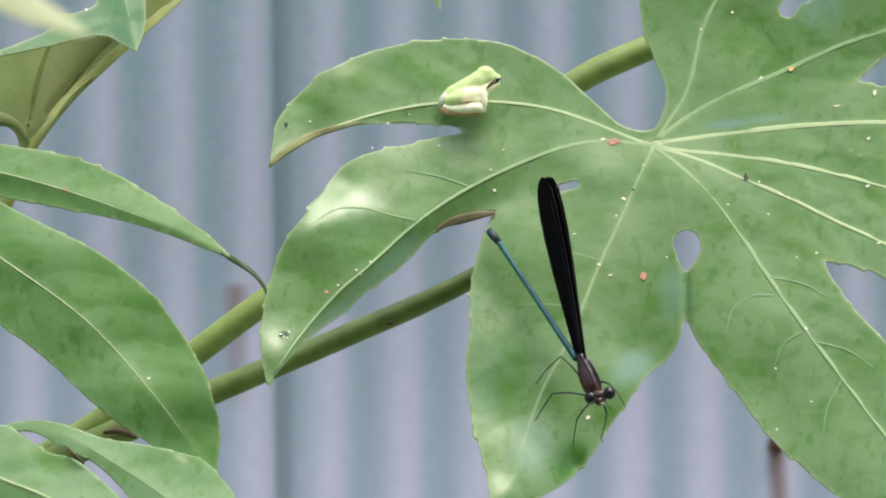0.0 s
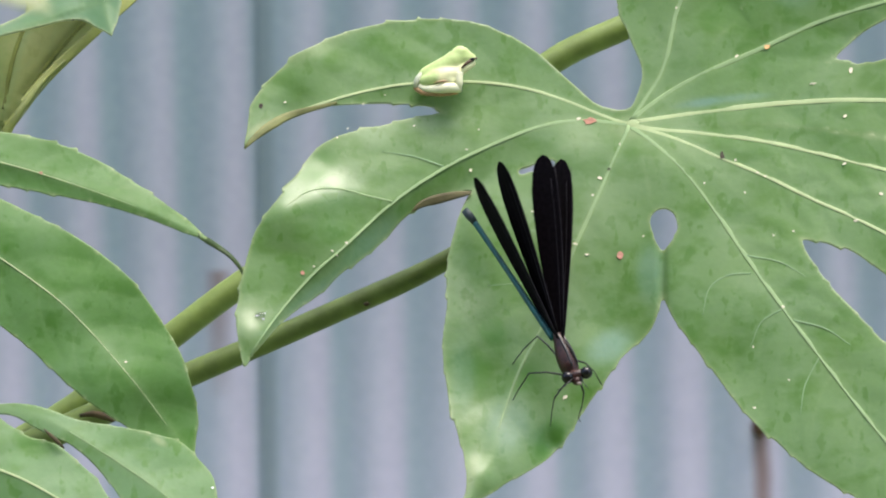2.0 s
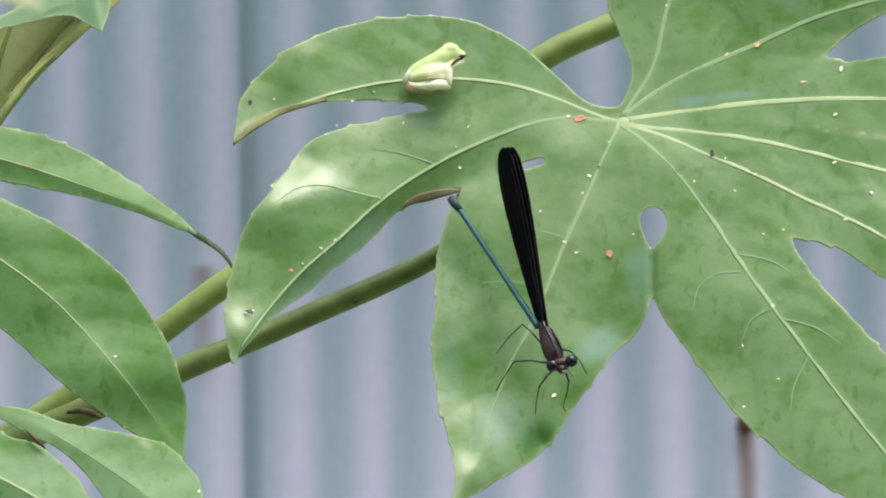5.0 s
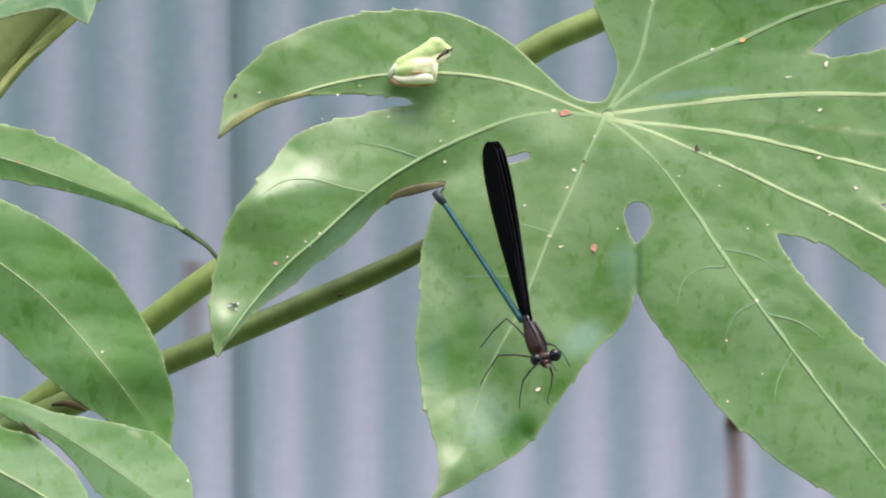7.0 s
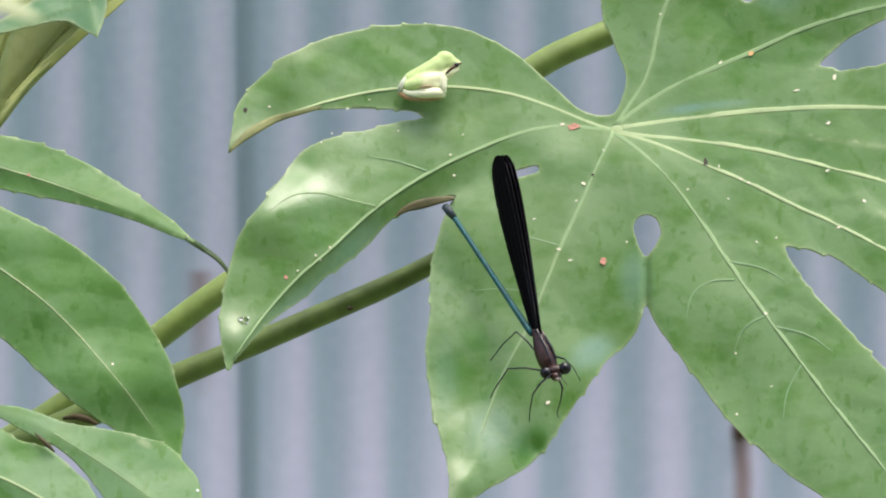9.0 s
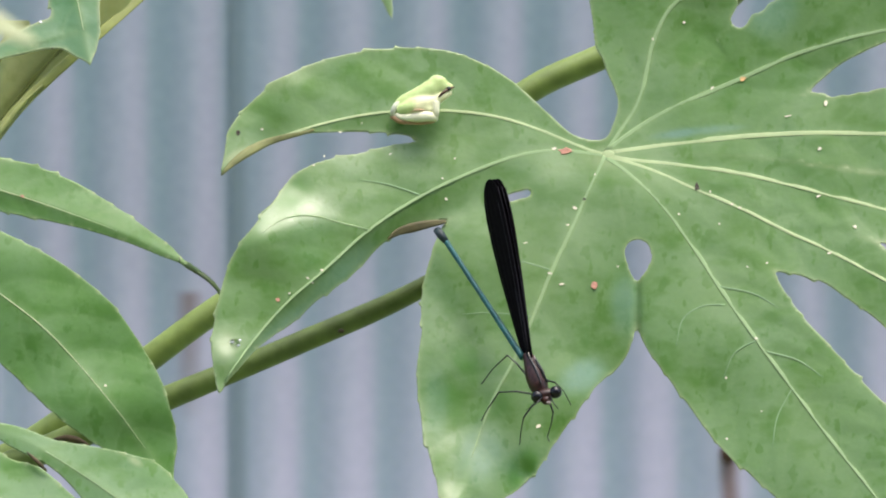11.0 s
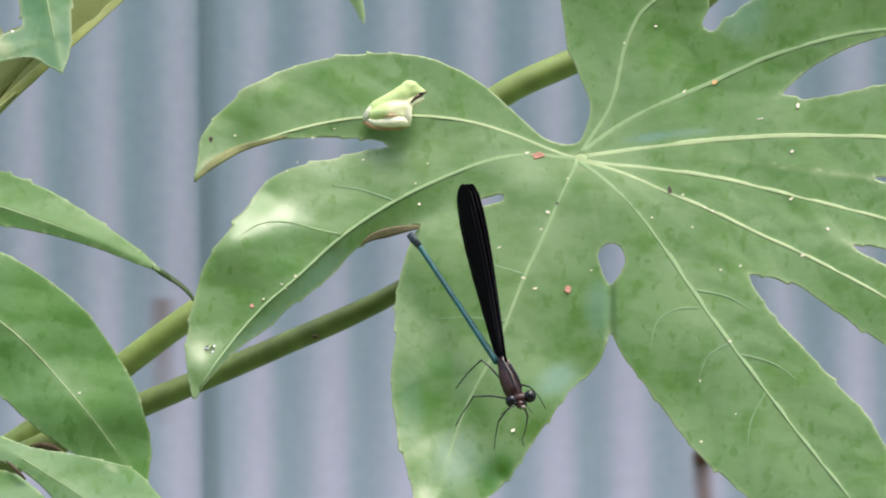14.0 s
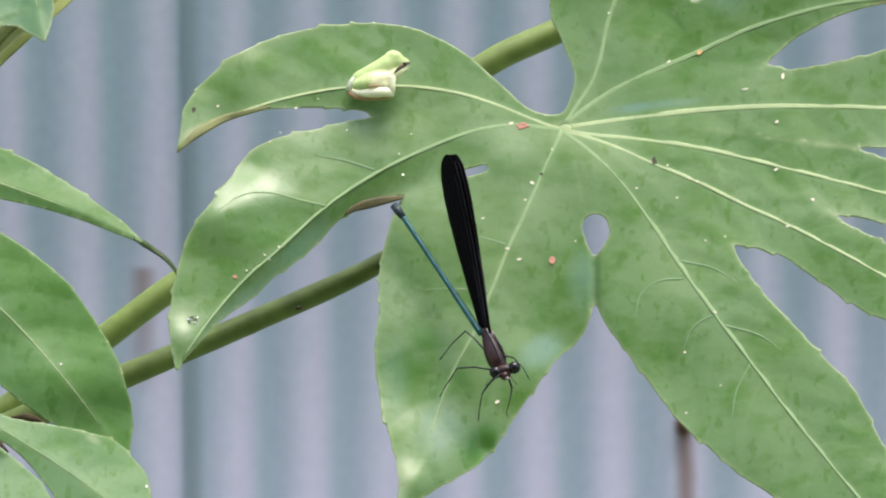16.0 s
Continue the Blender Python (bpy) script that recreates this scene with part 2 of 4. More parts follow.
# ---- leaves ----
class Lobe:
    """One finger of a leaf: its midrib on the grid, half-widths along it on the right and left hand of one who walks
    from the base to the tip, and how far each half folds back."""

    def __init__(self, rib, right, left, fold=(0.0, 0.0), tooth=6.0, droop=0.0):
        self.p, self.length = spline(rib, 90)
        self.t = np.gradient(self.p, axis=0)
        self.t /= np.linalg.norm(self.t, axis=1)[:, None]
        s = np.linspace(0, 1, 90)
        soft = np.hanning(9) / np.hanning(9).sum()
        self.w = []
        for k, half in enumerate((right, left)):
            ss, ww = zip(*half)
            w = np.interp(s, ss, ww)
            w = np.convolve(np.pad(w, 4, mode="edge"), soft, "valid")
            self.w.append(w * np.clip((1.0 - s) * 14, 0, 1) ** 0.6)
        self.fold, self.tooth, self.droop = fold, tooth, droop

    def teeth(self, along, hand):
        """Place along the toothed rim, counted in teeth, and the phase within a tooth."""
        run = along / 89 * self.length / 50 + np.where(hand, 0.3, 0.0)
        return run, (run + 0.22 * np.sin(run * 2.3 + np.where(hand, 1.0, 0.0))) % 1.0

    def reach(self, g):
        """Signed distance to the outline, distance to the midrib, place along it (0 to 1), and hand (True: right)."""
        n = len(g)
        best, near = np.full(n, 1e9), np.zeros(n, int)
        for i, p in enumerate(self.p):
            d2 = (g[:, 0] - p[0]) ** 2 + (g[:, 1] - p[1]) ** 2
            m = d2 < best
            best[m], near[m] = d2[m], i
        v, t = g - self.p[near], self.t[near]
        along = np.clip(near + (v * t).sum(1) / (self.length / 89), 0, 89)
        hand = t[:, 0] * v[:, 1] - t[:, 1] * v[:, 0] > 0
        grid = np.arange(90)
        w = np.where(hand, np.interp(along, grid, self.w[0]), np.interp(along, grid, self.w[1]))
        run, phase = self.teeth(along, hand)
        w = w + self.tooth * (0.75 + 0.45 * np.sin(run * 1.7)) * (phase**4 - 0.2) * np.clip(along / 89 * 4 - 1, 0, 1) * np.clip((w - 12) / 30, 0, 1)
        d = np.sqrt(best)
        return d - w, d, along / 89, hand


def side_veins(lobe, spacing=85):
    """Curved side veins that leave the midrib on both sides and bend toward the tip."""
    out, rng = [], np.random.RandomState(int(abs(lobe.length)) + 3)
    for hand, w in ((1, lobe.w[0]), (-1, lobe.w[1])):
        s = 0.3 + 0.04 * hand
        while s < 0.92:
            i = int(s * 89)
            if w[i] > 22:
                t = lobe.t[i]
                nrm = np.array([-t[1], t[0]]) * hand
                reach = w[i] * 0.92
                q = np.linspace(0, 1, 24)[:, None]
                out.append(lobe.p[i] + nrm * reach * q * (1 - 0.12 * q) + t * reach * (0.35 * q + 0.75 * q**2.2) * rng.uniform(0.7, 1.1))
            s += spacing / lobe.length * rng.uniform(0.8, 1.25)
    return out


def leaf_blade(name, lobes, holes=(), tilt=0.55, back=0.0, step=4.0, wave=6.0, join=6.0, mats=None, parent=None, label="", seed=1, dents=(), cup=0.0, ridges=(), edge=0.8, bow=0.0, patches=()):
    """A thin blade: the union of its lobes less its holes, cut from a fine sheet, with folds, waves and raised fields between the
    veins. tilt: metres back per metre up. Returns the object and a function from the grid to the sheet's depth."""
    allp = np.vstack([l.p for l in lobes])
    pad = max(max(l.w[0].max(), l.w[1].max()) for l in lobes) + 12
    lo, hi = allp.min(0) - pad, allp.max(0) + pad
    nx, ny = int((hi[0] - lo[0]) / step) + 2, int((hi[1] - lo[1]) / step) + 2
    sec = [side_veins(l) for l in lobes]
    rng = np.random.RandomState(seed)
    ph = rng.uniform(0, 6.28, (5, 3))

    def field(g):
        sds, deps, mid = [], [], np.full(len(g), 1e9)
        for l in lobes:
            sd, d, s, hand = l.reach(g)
            sds.append(sd)
            deps.append(np.where(hand, l.fold[0], l.fold[1]) * d * np.clip(s * 3 - 0.4, 0, 1) + l.droop * s**2)
            mid = np.minimum(mid, d)
        sds, deps = np.array(sds), np.array(deps)
        m = sds.min(0)
        e = np.exp(-np.clip((sds - m) / join, 0, 60))
        sd = m - join * np.log(e.sum(0)) * 0.8
        soft = np.exp(-np.clip((sds - m) / 30, 0, 60))
        dep = (deps * soft).sum(0) / soft.sum(0)
        for x0, y0, x1, y1, r in holes:
            a, b = np.array([x0, y0]), np.array([x1 - x0, y1 - y0])
            k = np.clip(((g - a) @ b) / max(1e-6, b @ b), 0, 1)[:, None]
            sd = np.maximum(sd, r - np.linalg.norm(g - a - k * b, axis=1))
        return sd, dep, mid

    def depth(g, dep, mid, svein):
        z = tilt * (441 - g[:, 1]) + dep - cup * np.maximum(0, 260 - g[:, 1]) ** 2 - bow * (g[:, 0] - 1150) ** 2
        for k in range(5):
            f = 2 * math.pi / (150 + 45 * k)
            z = z + wave * 0.45 * np.sin(f * (g[:, 0] * math.cos(ph[k, 0]) + g[:, 1] * math.sin(ph[k, 0])) + ph[k, 1])
        z = z - 1.6 * (1 - np.exp(-(mid / 40) ** 2)) - 1.1 * (1 - np.exp(-(svein / 16) ** 2))
        for x, y, r, h in dents:
            z = z + h * np.exp(-((g[:, 0] - x) ** 2 + (g[:, 1] - y) ** 2) / r**2)
        for x0, y0, x1, y1, r, h in ridges:
            a, b = np.array([x0, y0]), np.array([x1 - x0, y1 - y0])
            k = np.clip(((g - a) @ b) / (b @ b), 0, 1)[:, None]
            z = z + h * np.exp(-((g - a - k * b) ** 2).sum(1) / r**2)
        return z

    gx, gy = np.meshgrid(lo[0] + step * np.arange(nx), lo[1] + step * np.arange(ny), indexing="ij")
    g = np.stack([gx.ravel(), gy.ravel()], 1)
    sd, dep, mid = field(g)
    S = sd.reshape(nx, ny)
    verts, faces, idx = [], [], {}

    def vert(key, p):
        if key not in idx:
            idx[key] = len(verts)
            verts.append(p)
        return idx[key]

    ins = S <= 0
    count = ins[:-1, :-1].astype(int) + ins[1:, :-1] + ins[1:, 1:] + ins[:-1, 1:]
    for i, j in zip(*np.nonzero(count)):
        cs = ((i, j), (i + 1, j), (i + 1, j + 1), (i, j + 1))
        poly = []
        for a, b in zip(cs, cs[1:] + cs[:1]):
            if ins[a]:
                poly.append(vert(a, (lo[0] + step * a[0], lo[1] + step * a[1])))
            if ins[a] != ins[b]:
                key = (a, b) if a < b else (b, a)
                (p, q), f = key, 0.0
                f = S[p] / (S[p] - S[q])
                f = min(0.97, max(0.03, f))
                poly.append(vert(key, (lo[0] + step * (p[0] + f * (q[0] - p[0])), lo[1] + step * (p[1] + f * (q[1] - p[1])))))
        if len(poly) > 2:
            faces.append(poly)
    v = np.array(verts)
    sd, dep, mid = field(v)
    sv = np.full(len(v), 1e9)
    for curves in sec:
        for c in curves:
            box = (v[:, 0] > c[:, 0].min() - 30) & (v[:, 0] < c[:, 0].max() + 30) & (v[:, 1] > c[:, 1].min() - 30) & (v[:, 1] < c[:, 1].max() + 30)
            if box.any():
                dd = np.sqrt(((v[box][:, None] - c[None]) ** 2).sum(2)).min(1)
                sv[box] = np.minimum(sv[box], dd)
    z = depth(v, dep, mid, sv) * U + back
    k = (D + z) / D
    co = np.stack([(v[:, 0] - 784) * U * k, D + z, EYE_Z + (441 - v[:, 1]) * U * k], 1)
    if parent is not None:
        co -= np.array(parent.location)
    me = bpy.data.meshes.new(name)
    me.from_pydata(co.tolist(), [], faces)
    vein = me.attributes.new("vein", "FLOAT", "POINT")
    vein.data.foreach_set("value", (0.17 * np.exp(-(sv / 3.0) ** 2) + 0.34 * np.exp(-(mid / 8.0) ** 2)).astype(np.float32))
    rim = edge * np.exp(np.minimum(sd, 0) / 2.4)
    for l in lobes:      # each tooth ends in a pale gland
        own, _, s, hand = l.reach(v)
        _, phase = l.teeth(s * 89, hand)
        rim = np.maximum(rim, 0.95 * np.exp(-(own / 5.0) ** 2) * phase**7 * np.clip(s * 4 - 1, 0, 1) * (np.abs(own - sd) < 2))
    me.attributes.new("rim", "FLOAT", "POINT").data.foreach_set("value", rim.astype(np.float32))
    for layer in ("deep", "pale", "sheen_tint", "shine"):
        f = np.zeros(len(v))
        for kind, x, y, rx, ry, turn, force in patches:
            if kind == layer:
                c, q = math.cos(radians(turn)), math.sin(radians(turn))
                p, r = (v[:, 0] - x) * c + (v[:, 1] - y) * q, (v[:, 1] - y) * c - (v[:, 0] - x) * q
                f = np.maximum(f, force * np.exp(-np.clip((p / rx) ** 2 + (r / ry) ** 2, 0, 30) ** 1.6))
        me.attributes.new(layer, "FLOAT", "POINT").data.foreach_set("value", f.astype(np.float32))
    hd = np.full(len(v), 1e9)
    for x0, y0, x1, y1, r in holes:
        if r > 24:
            hd = np.minimum(hd, np.hypot(v[:, 0] - (x0 + x1) / 2, v[:, 1] - (y0 + y1) / 2 + 8) - r - 3)
    me.attributes.new("dry", "FLOAT", "POINT").data.foreach_set("value", (0.7 * np.exp(-np.maximum(hd, 0) / 2.4)).astype(np.float32))
    me.validate()
    if sum(p.normal.y for p in list(me.polygons)[:200]) > 0:
        me.flip_normals()
    ob = part(name, me, mats or [M_LEAF, M_UNDER, M_RIM], parent, label)
    so = ob.modifiers.new("thick", "SOLIDIFY")
    so.thickness, so.offset, so.material_offset, so.material_offset_rim = 0.00042, -1, 1, 2

    def sheet(a, b, lift=0.0):
        """The spot on the blade at (a, b) of the grid, lift metres toward the eye, in the world."""
        p = np.array([[a, b]], float)
        _, dp, md = field(p)
        zz = float(depth(p, dp, md, np.array([50.0]))[0]) * U + back - lift
        return place(a, b, zz)

    return ob, sheet


def rib_part(lobe, sheet, parent, w0=3.4, w1=1.2, s0=0.0, s1=0.97, mat=None, ease=0.4, flare=0.0):
    """The raised midrib of a lobe, half sunk in the blade."""
    bm, pts, rad = bmesh.new(), [], []
    for f in np.linspace(0, 1, 40):
        p = lobe.p[int(round((s0 + (s1 - s0) * f) * 89))]
        r = (w0 * (1 - f) ** ease + w1 + flare * math.exp(-f * 14)) * U
        rad.append(r)
        pts.append(sheet(*p, 0.000015 - 0.09 * r) - Vector(parent.location))
    tube(bm, pts, rad, 10, flat=0.08)
    return part("vein", bm, mat or M_VEIN, parent)


MAIN = [
    Lobe([(1158, 256), (1120, 245), (1040, 213), (960, 190), (870, 180), (770, 183), (690, 196), (610, 218), (540, 247), (475, 294)],
         [(0, 8), (.1, 12), (.2, 42), (.3, 80), (.4, 106), (.5, 113), (.6, 113), (.7, 109), (.8, 97), (.9, 63), (1, 20)],
         [(0, 20), (.2, 45), (.4, 72), (.45, 68), (.485, 47), (.52, 42), (.6, 33), (.7, 18), (.8, 4), (.9, 3), (1, 3)], (0.10, 0.2)),
    Lobe([(1158, 258), (1070, 250), (1000, 260), (920, 289), (830, 332), (740, 391), (659, 464), (597, 518), (538, 585), (490, 652), (475, 688)],
         [(0, 20), (.2, 30), (.3, 60), (.36, 87), (.42, 110), (.47, 123), (.51, 144), (.565, 163), (.6, 158), (.63, 151), (.67, 150), (.77, 128), (.88, 78), (.94, 48), (1, 14)],
         [(0, 20), (.3, 76), (.36, 61), (.42, 44), (.48, 37), (.54, 35), (.6, 42), (.65, 40), (.7, 34), (.77, 37), (.84, 20), (.88, 13), (1, 6)], (0.0, 0.6)),
    Lobe([(1160, 258), (1125, 330), (1100, 385), (1060, 470), (1030, 545), (1000, 615), (960, 690), (932, 765), (905, 852), (880, 905), (846, 942)],
         [(0, 20), (.1, 80), (.19, 150), (.31, 212), (.42, 206), (.52, 190), (.64, 145), (.75, 98), (.87, 42), (.94, 16), (1, 8)],
         [(0, 20), (.1, 66), (.19, 116), (.25, 152), (.31, 172), (.42, 182), (.47, 168), (.5, 150), (.64, 137), (.75, 122), (.82, 98), (.87, 52), (.94, 16), (1, 6)], (0.12, 0.26)),
    Lobe([(1160, 260), (1200, 290), (1250, 335), (1300, 400), (1360, 490), (1426, 583), (1490, 668), (1568, 771), (1675, 903), (1758, 1002)],
         [(0, 15), (.07, 48), (.125, 84), (.21, 128), (.33, 170), (.45, 167), (.56, 168), (.71, 138), (.87, 80), (1, 15)],
         [(0, 15), (.125, 40), (.21, 65), (.33, 98), (.37, 92), (.45, 90), (.56, 101), (.71, 118), (.87, 85), (1, 15)], (0.12, -0.05)),
    Lobe([(1162, 259), (1240, 285), (1320, 318), (1400, 352), (1480, 392), (1568, 432), (1728, 518), (1900, 620)],
         [(0, 10), (.2, 40), (.31, 66), (.4, 76), (.47, 64), (.54, 54), (.65, 66), (.76, 76), (.9, 48), (1, 10)],
         [(0, 10), (.2, 30), (.54, 52), (.63, 48), (.76, 55), (.9, 40), (1, 10)], (0.1, -0.05)),
    Lobe([(1162, 258), (1210, 268), (1300, 275), (1400, 290), (1480, 308), (1568, 330), (1728, 371), (1920, 420)],
         [(0, 8), (.2, 25), (.42, 48), (.54, 62), (.64, 58), (.75, 50), (.9, 36), (1, 8)],
         [(0, 8), (.2, 22), (.42, 42), (.54, 50), (.65, 62), (.75, 60), (.9, 38), (1, 8)], (0.02, -0.02)),
    Lobe([(1162, 256), (1220, 247), (1300, 235), (1400, 224), (1500, 218), (1568, 217), (1728, 221), (1920, 240)],
         [(0, 8), (.3, 34), (.5, 58), (.68, 70), (.75, 70), (.9, 50), (1, 8)],
         [(0, 8), (.1, 24), (.3, 52), (.42, 76), (.49, 70), (.6, 73), (.7, 95), (.74, 106), (.85, 102), (1, 10)], (0.04, 0.02), 1.5),
    Lobe([(1161, 254), (1190, 228), (1240, 194), (1300, 163), (1400, 120), (1480, 83), (1568, 54), (1650, 35), (1728, 27), (1900, 20)],
         [(0, 8), (.1, 26), (.2, 42), (.3, 60), (.42, 76), (.47, 72), (.5, 62), (.57, 40), (.68, 21), (.78, 9), (1, 4)],
         [(0, 8), (.2, 35), (.3, 60), (.36, 94), (.4, 100), (.47, 101), (.57, 118), (.78, 92), (1, 10)], (0.1, 0.0), 1.0),
    Lobe([(1160, 254), (1185, 215), (1215, 165), (1230, 105), (1240, 60), (1265, 5), (1300, -28), (1345, -50), (1395, -85), (1420, -140), (1430, -230)],
         [(0, 8), (.12, 30), (.25, 66), (.45, 120), (.53, 118), (.6, 94), (.68, 64), (.76, 40), (.9, 30), (1, 8)],
         [(0, 6), (.12, 24), (.2, 48), (.3, 86), (.4, 128), (.5, 180), (.6, 215), (.75, 190), (.9, 120), (1, 20)], (0.1, 0.1)),
]
fatsia = thing("leaf", place(1160, 258), "large glossy green palmate leaf with pale veins and insect holes", "leaf", "palmate leaves")
blade, on_leaf = leaf_blade("blade", MAIN, [(1215, 430, 1217, 438, 23), (1217, 446, 1216, 452, 18), (1216, 456, 1215, 462, 13), (1215, 466, 1214, 474, 6.5),
                                                  (1560, 135, 1585, 129, 18), (1585, 129, 1615, 120, 21), (1615, 120, 1650, 108, 25), (1650, 108, 1690, 94, 29), (1690, 94, 1780, 62, 34), (1394, 16, 1412, -16, 15), (1418, -22, 1446, -90, 28), (1213, 566, 1212, 610, 1.5), (988, 334, 1018, 326, 7), (965, 340, 985, 334, 5)],
                            0.44, 0.0, 4.0, 2.2, 6.0, None, fatsia, "thin glossy blade with toothed lobes",
                            dents=((588, 420, 80, -21), (518, 420, 46, -13), (604, 326, 30, 8), (880, 880, 34, -12), (862, 925, 26, -9), (596, 150, 40, -5), (488, 622, 34, -12),
                                   (1112, 690, 52, -7), (962, 872, 68, -15), (1016, 828, 26, 16), (905, 715, 72, 17), (560, 240, 30, 8)),
                            edge=0.5, cup=0.00044, bow=0.00013, ridges=((1213, 474, 1213, 572, 7, 8), (1060, 300, 1250, 330, 40, -3),
                                    (556, 398, 600, 374, 40, -11), (655, 371, 735, 391, 22, -4)),
                            # deep: mottles, with the shade of folds and the insect painted in
                            patches=(("deep", 1012, 816, 24, 42, 25, 1.4), ("deep", 912, 622, 26, 34, -30, 1.2), ("deep", 966, 704, 34, 24, -40, 0.8), ("deep", 890, 690, 16, 60, -10, 0.5), ("deep", 880, 520, 14, 50, -14, 0.4), ("deep", 598, 332, 42, 24, -20, 1.0), ("deep", 640, 440, 40, 26, 0, 0.35),
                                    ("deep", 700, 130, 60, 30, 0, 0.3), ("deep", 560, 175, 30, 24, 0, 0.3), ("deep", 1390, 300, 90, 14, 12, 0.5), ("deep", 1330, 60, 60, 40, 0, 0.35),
                                    # pale: yellowed tips and knot, plus painted glare; bluish ones: painted sky sheen
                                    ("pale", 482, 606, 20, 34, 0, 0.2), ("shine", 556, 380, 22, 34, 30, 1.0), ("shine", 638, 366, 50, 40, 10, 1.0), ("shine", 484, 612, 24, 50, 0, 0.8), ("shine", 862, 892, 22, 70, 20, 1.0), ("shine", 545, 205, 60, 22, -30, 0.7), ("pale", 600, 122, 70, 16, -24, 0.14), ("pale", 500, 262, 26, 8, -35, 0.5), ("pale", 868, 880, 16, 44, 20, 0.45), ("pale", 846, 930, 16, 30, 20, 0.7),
                                    ("pale", 1160, 262, 40, 22, 0, 0.3), ("sheen_tint", 1118, 650, 40, 26, -25, 0.8), ("sheen_tint", 1192, 520, 24, 46, 0, 0.5), ("sheen_tint", 610, 560, 26, 90, 52, 0.6),
                                    ("sheen_tint", 690, 470, 22, 80, 45, 0.5), ("sheen_tint", 940, 790, 40, 50, 10, 0.5), ("sheen_tint", 860, 700, 22, 60, 0, 0.3), ("deep", 1520, 330, 180, 110, 10, 0.26), ("deep", 1430, 150, 130, 60, -15, 0.24), ("sheen_tint", 1450, -5, 44, 50, 0, 0.55),
                                    ("sheen_tint", 1290, 219, 46, 8, -8, 0.8), ("sheen_tint", 1350, 212, 50, 7, -5, 0.6)))
for i, (lb, w) in enumerate(zip(MAIN, (2.0, 2.2, 3.8, 3.1, 2.6, 3.2, 4.3, 3.3, 3.0))):
    rib_part(lb, on_leaf, fatsia, w, 0.3 if i == 2 else 1.1, flare=2.6, s1=0.78 if i == 2 else 0.97, mat=M_VEIN_MID if i in (1, 2, 3, 7, 8) else M_VEIN)
hub = blob(bmesh.new(), on_leaf(1162, 257) - fatsia.location, (11 * U, 1.0 * U, 9 * U), Euler((radians(-20), 0, 0)).to_matrix().to_4x4(), 20, 10)
part("hub", hub, M_VEIN, fatsia, "pale knot where the veins meet")

def side_vein(points, r=0.65, mat=None):
    bm = bmesh.new()
    tube(bm, [on_leaf(*p, 0.00001) - fatsia.location for p in spline(points, 18)[0]], [2.6 * r * U, 2.2 * r * U, r * 0.8 * U], 8, flat=0.03)
    part("side_vein", bm, mat or M_VEIN_SOFT, fatsia)


side_vein([(737, 391), (690, 380), (640, 368), (590, 372), (550, 398)], 0.7, M_VEIN_MID)
for points in ([(1370, 522), (1330, 525), (1296, 548), (1284, 596)], [(1426, 585), (1388, 608), (1368, 652)],
               [(1490, 672), (1464, 722), (1456, 772)], [(1062, 462), (1012, 448), (955, 442)], [(832, 331), (775, 312), (720, 303)], [(1360, 490), (1420, 502), (1466, 528)],
               [(1030, 545), (960, 538), (905, 541)], [(1440, 604), (1500, 620), (1545, 650)]):
    side_vein(points)


def folded_edge(upper, lower, lift, mat):
    """A rim of the blade that has rolled over and shows its underside."""
    bm = bmesh.new()
    a, b = spline(upper, 16)[0], spline(lower, 16)[0]
    rows = []
    for p, q in zip(a, b):
        rows.append([bm.verts.new(on_leaf(*(p + (q - p) * k), lift) - fatsia.location) for k in (0, 0.35, 0.7, 1.0)])
    for r, s in zip(rows, rows[1:]):
        for k in range(3):
            bm.faces.new((r[k], r[k + 1], s[k + 1], s[k]))
    ob = part("folded_edge", bm, mat, fatsia, "rolled edge showing the dull olive underside")
    ob.modifiers.new("thick", "SOLIDIFY").thickness = 0.0004


M_CURL_PALE = simple("yellowish_underside", (0.17, 0.18, 0.062), 0.55, 0.3, 0.35, 180)
M_CURL = simple("curled_underside", (0.105, 0.092, 0.037), 0.6, 0.3, 0.3, 250)
folded_edge([(771, 408), (776, 401), (786, 391), (812, 380), (845, 375), (875, 375)], [(771, 410), (778, 407), (794, 401), (816, 397), (848, 388), (876, 380)], 0.0006, M_CURL)
folded_edge([(640, 214), (560, 231), (520, 249), (490, 275), (475, 295)], [(640, 219), (568, 241), (532, 260), (500, 280), (477, 298)], 0.0010, M_CURL_PALE)

# the petiole that bears the leaf, and others that cross behind it
pet = bmesh.new()
tube(pet, [place(a, b, d) - fatsia.location for a, b, d in ((-440, 1040, 0.05), (-80, 894, 0.035), (150, 791, 0.03), (370, 697, 0.028), (600, 600, 0.028), (835, 493, 0.03), (1000, 375, 0.03), (1150, 262, 0.0165))],
     [27 * U, 27 * U, 26 * U, 25 * U, 21 * U, 20 * U, 15 * U, 8 * U], 16, 50)
part("petiole", pet, M_STEM, fatsia, "round green petiole")
part("bud", blob(bmesh.new(), place(690, 572, 0.024) - fatsia.location, (6 * U, 5 * U, 4 * U)), M_BARK, fatsia, "tiny brown bump on the petiole")
sheath = tube(bmesh.new(), [place(a, b, 0.022) - fatsia.location for a, b in ((182, 766), (205, 763), (225, 768), (243, 776))], [3 * U, 6 * U, 7 * U, 3 * U], 10, 14)
part("sheath", sheath, M_BARK, fatsia, "dry brown sheath at the stalk")
stem = thing("stem", place(475, 520, 0.055), "smooth yellow-green stem crossing behind the leaf", "plant stem")
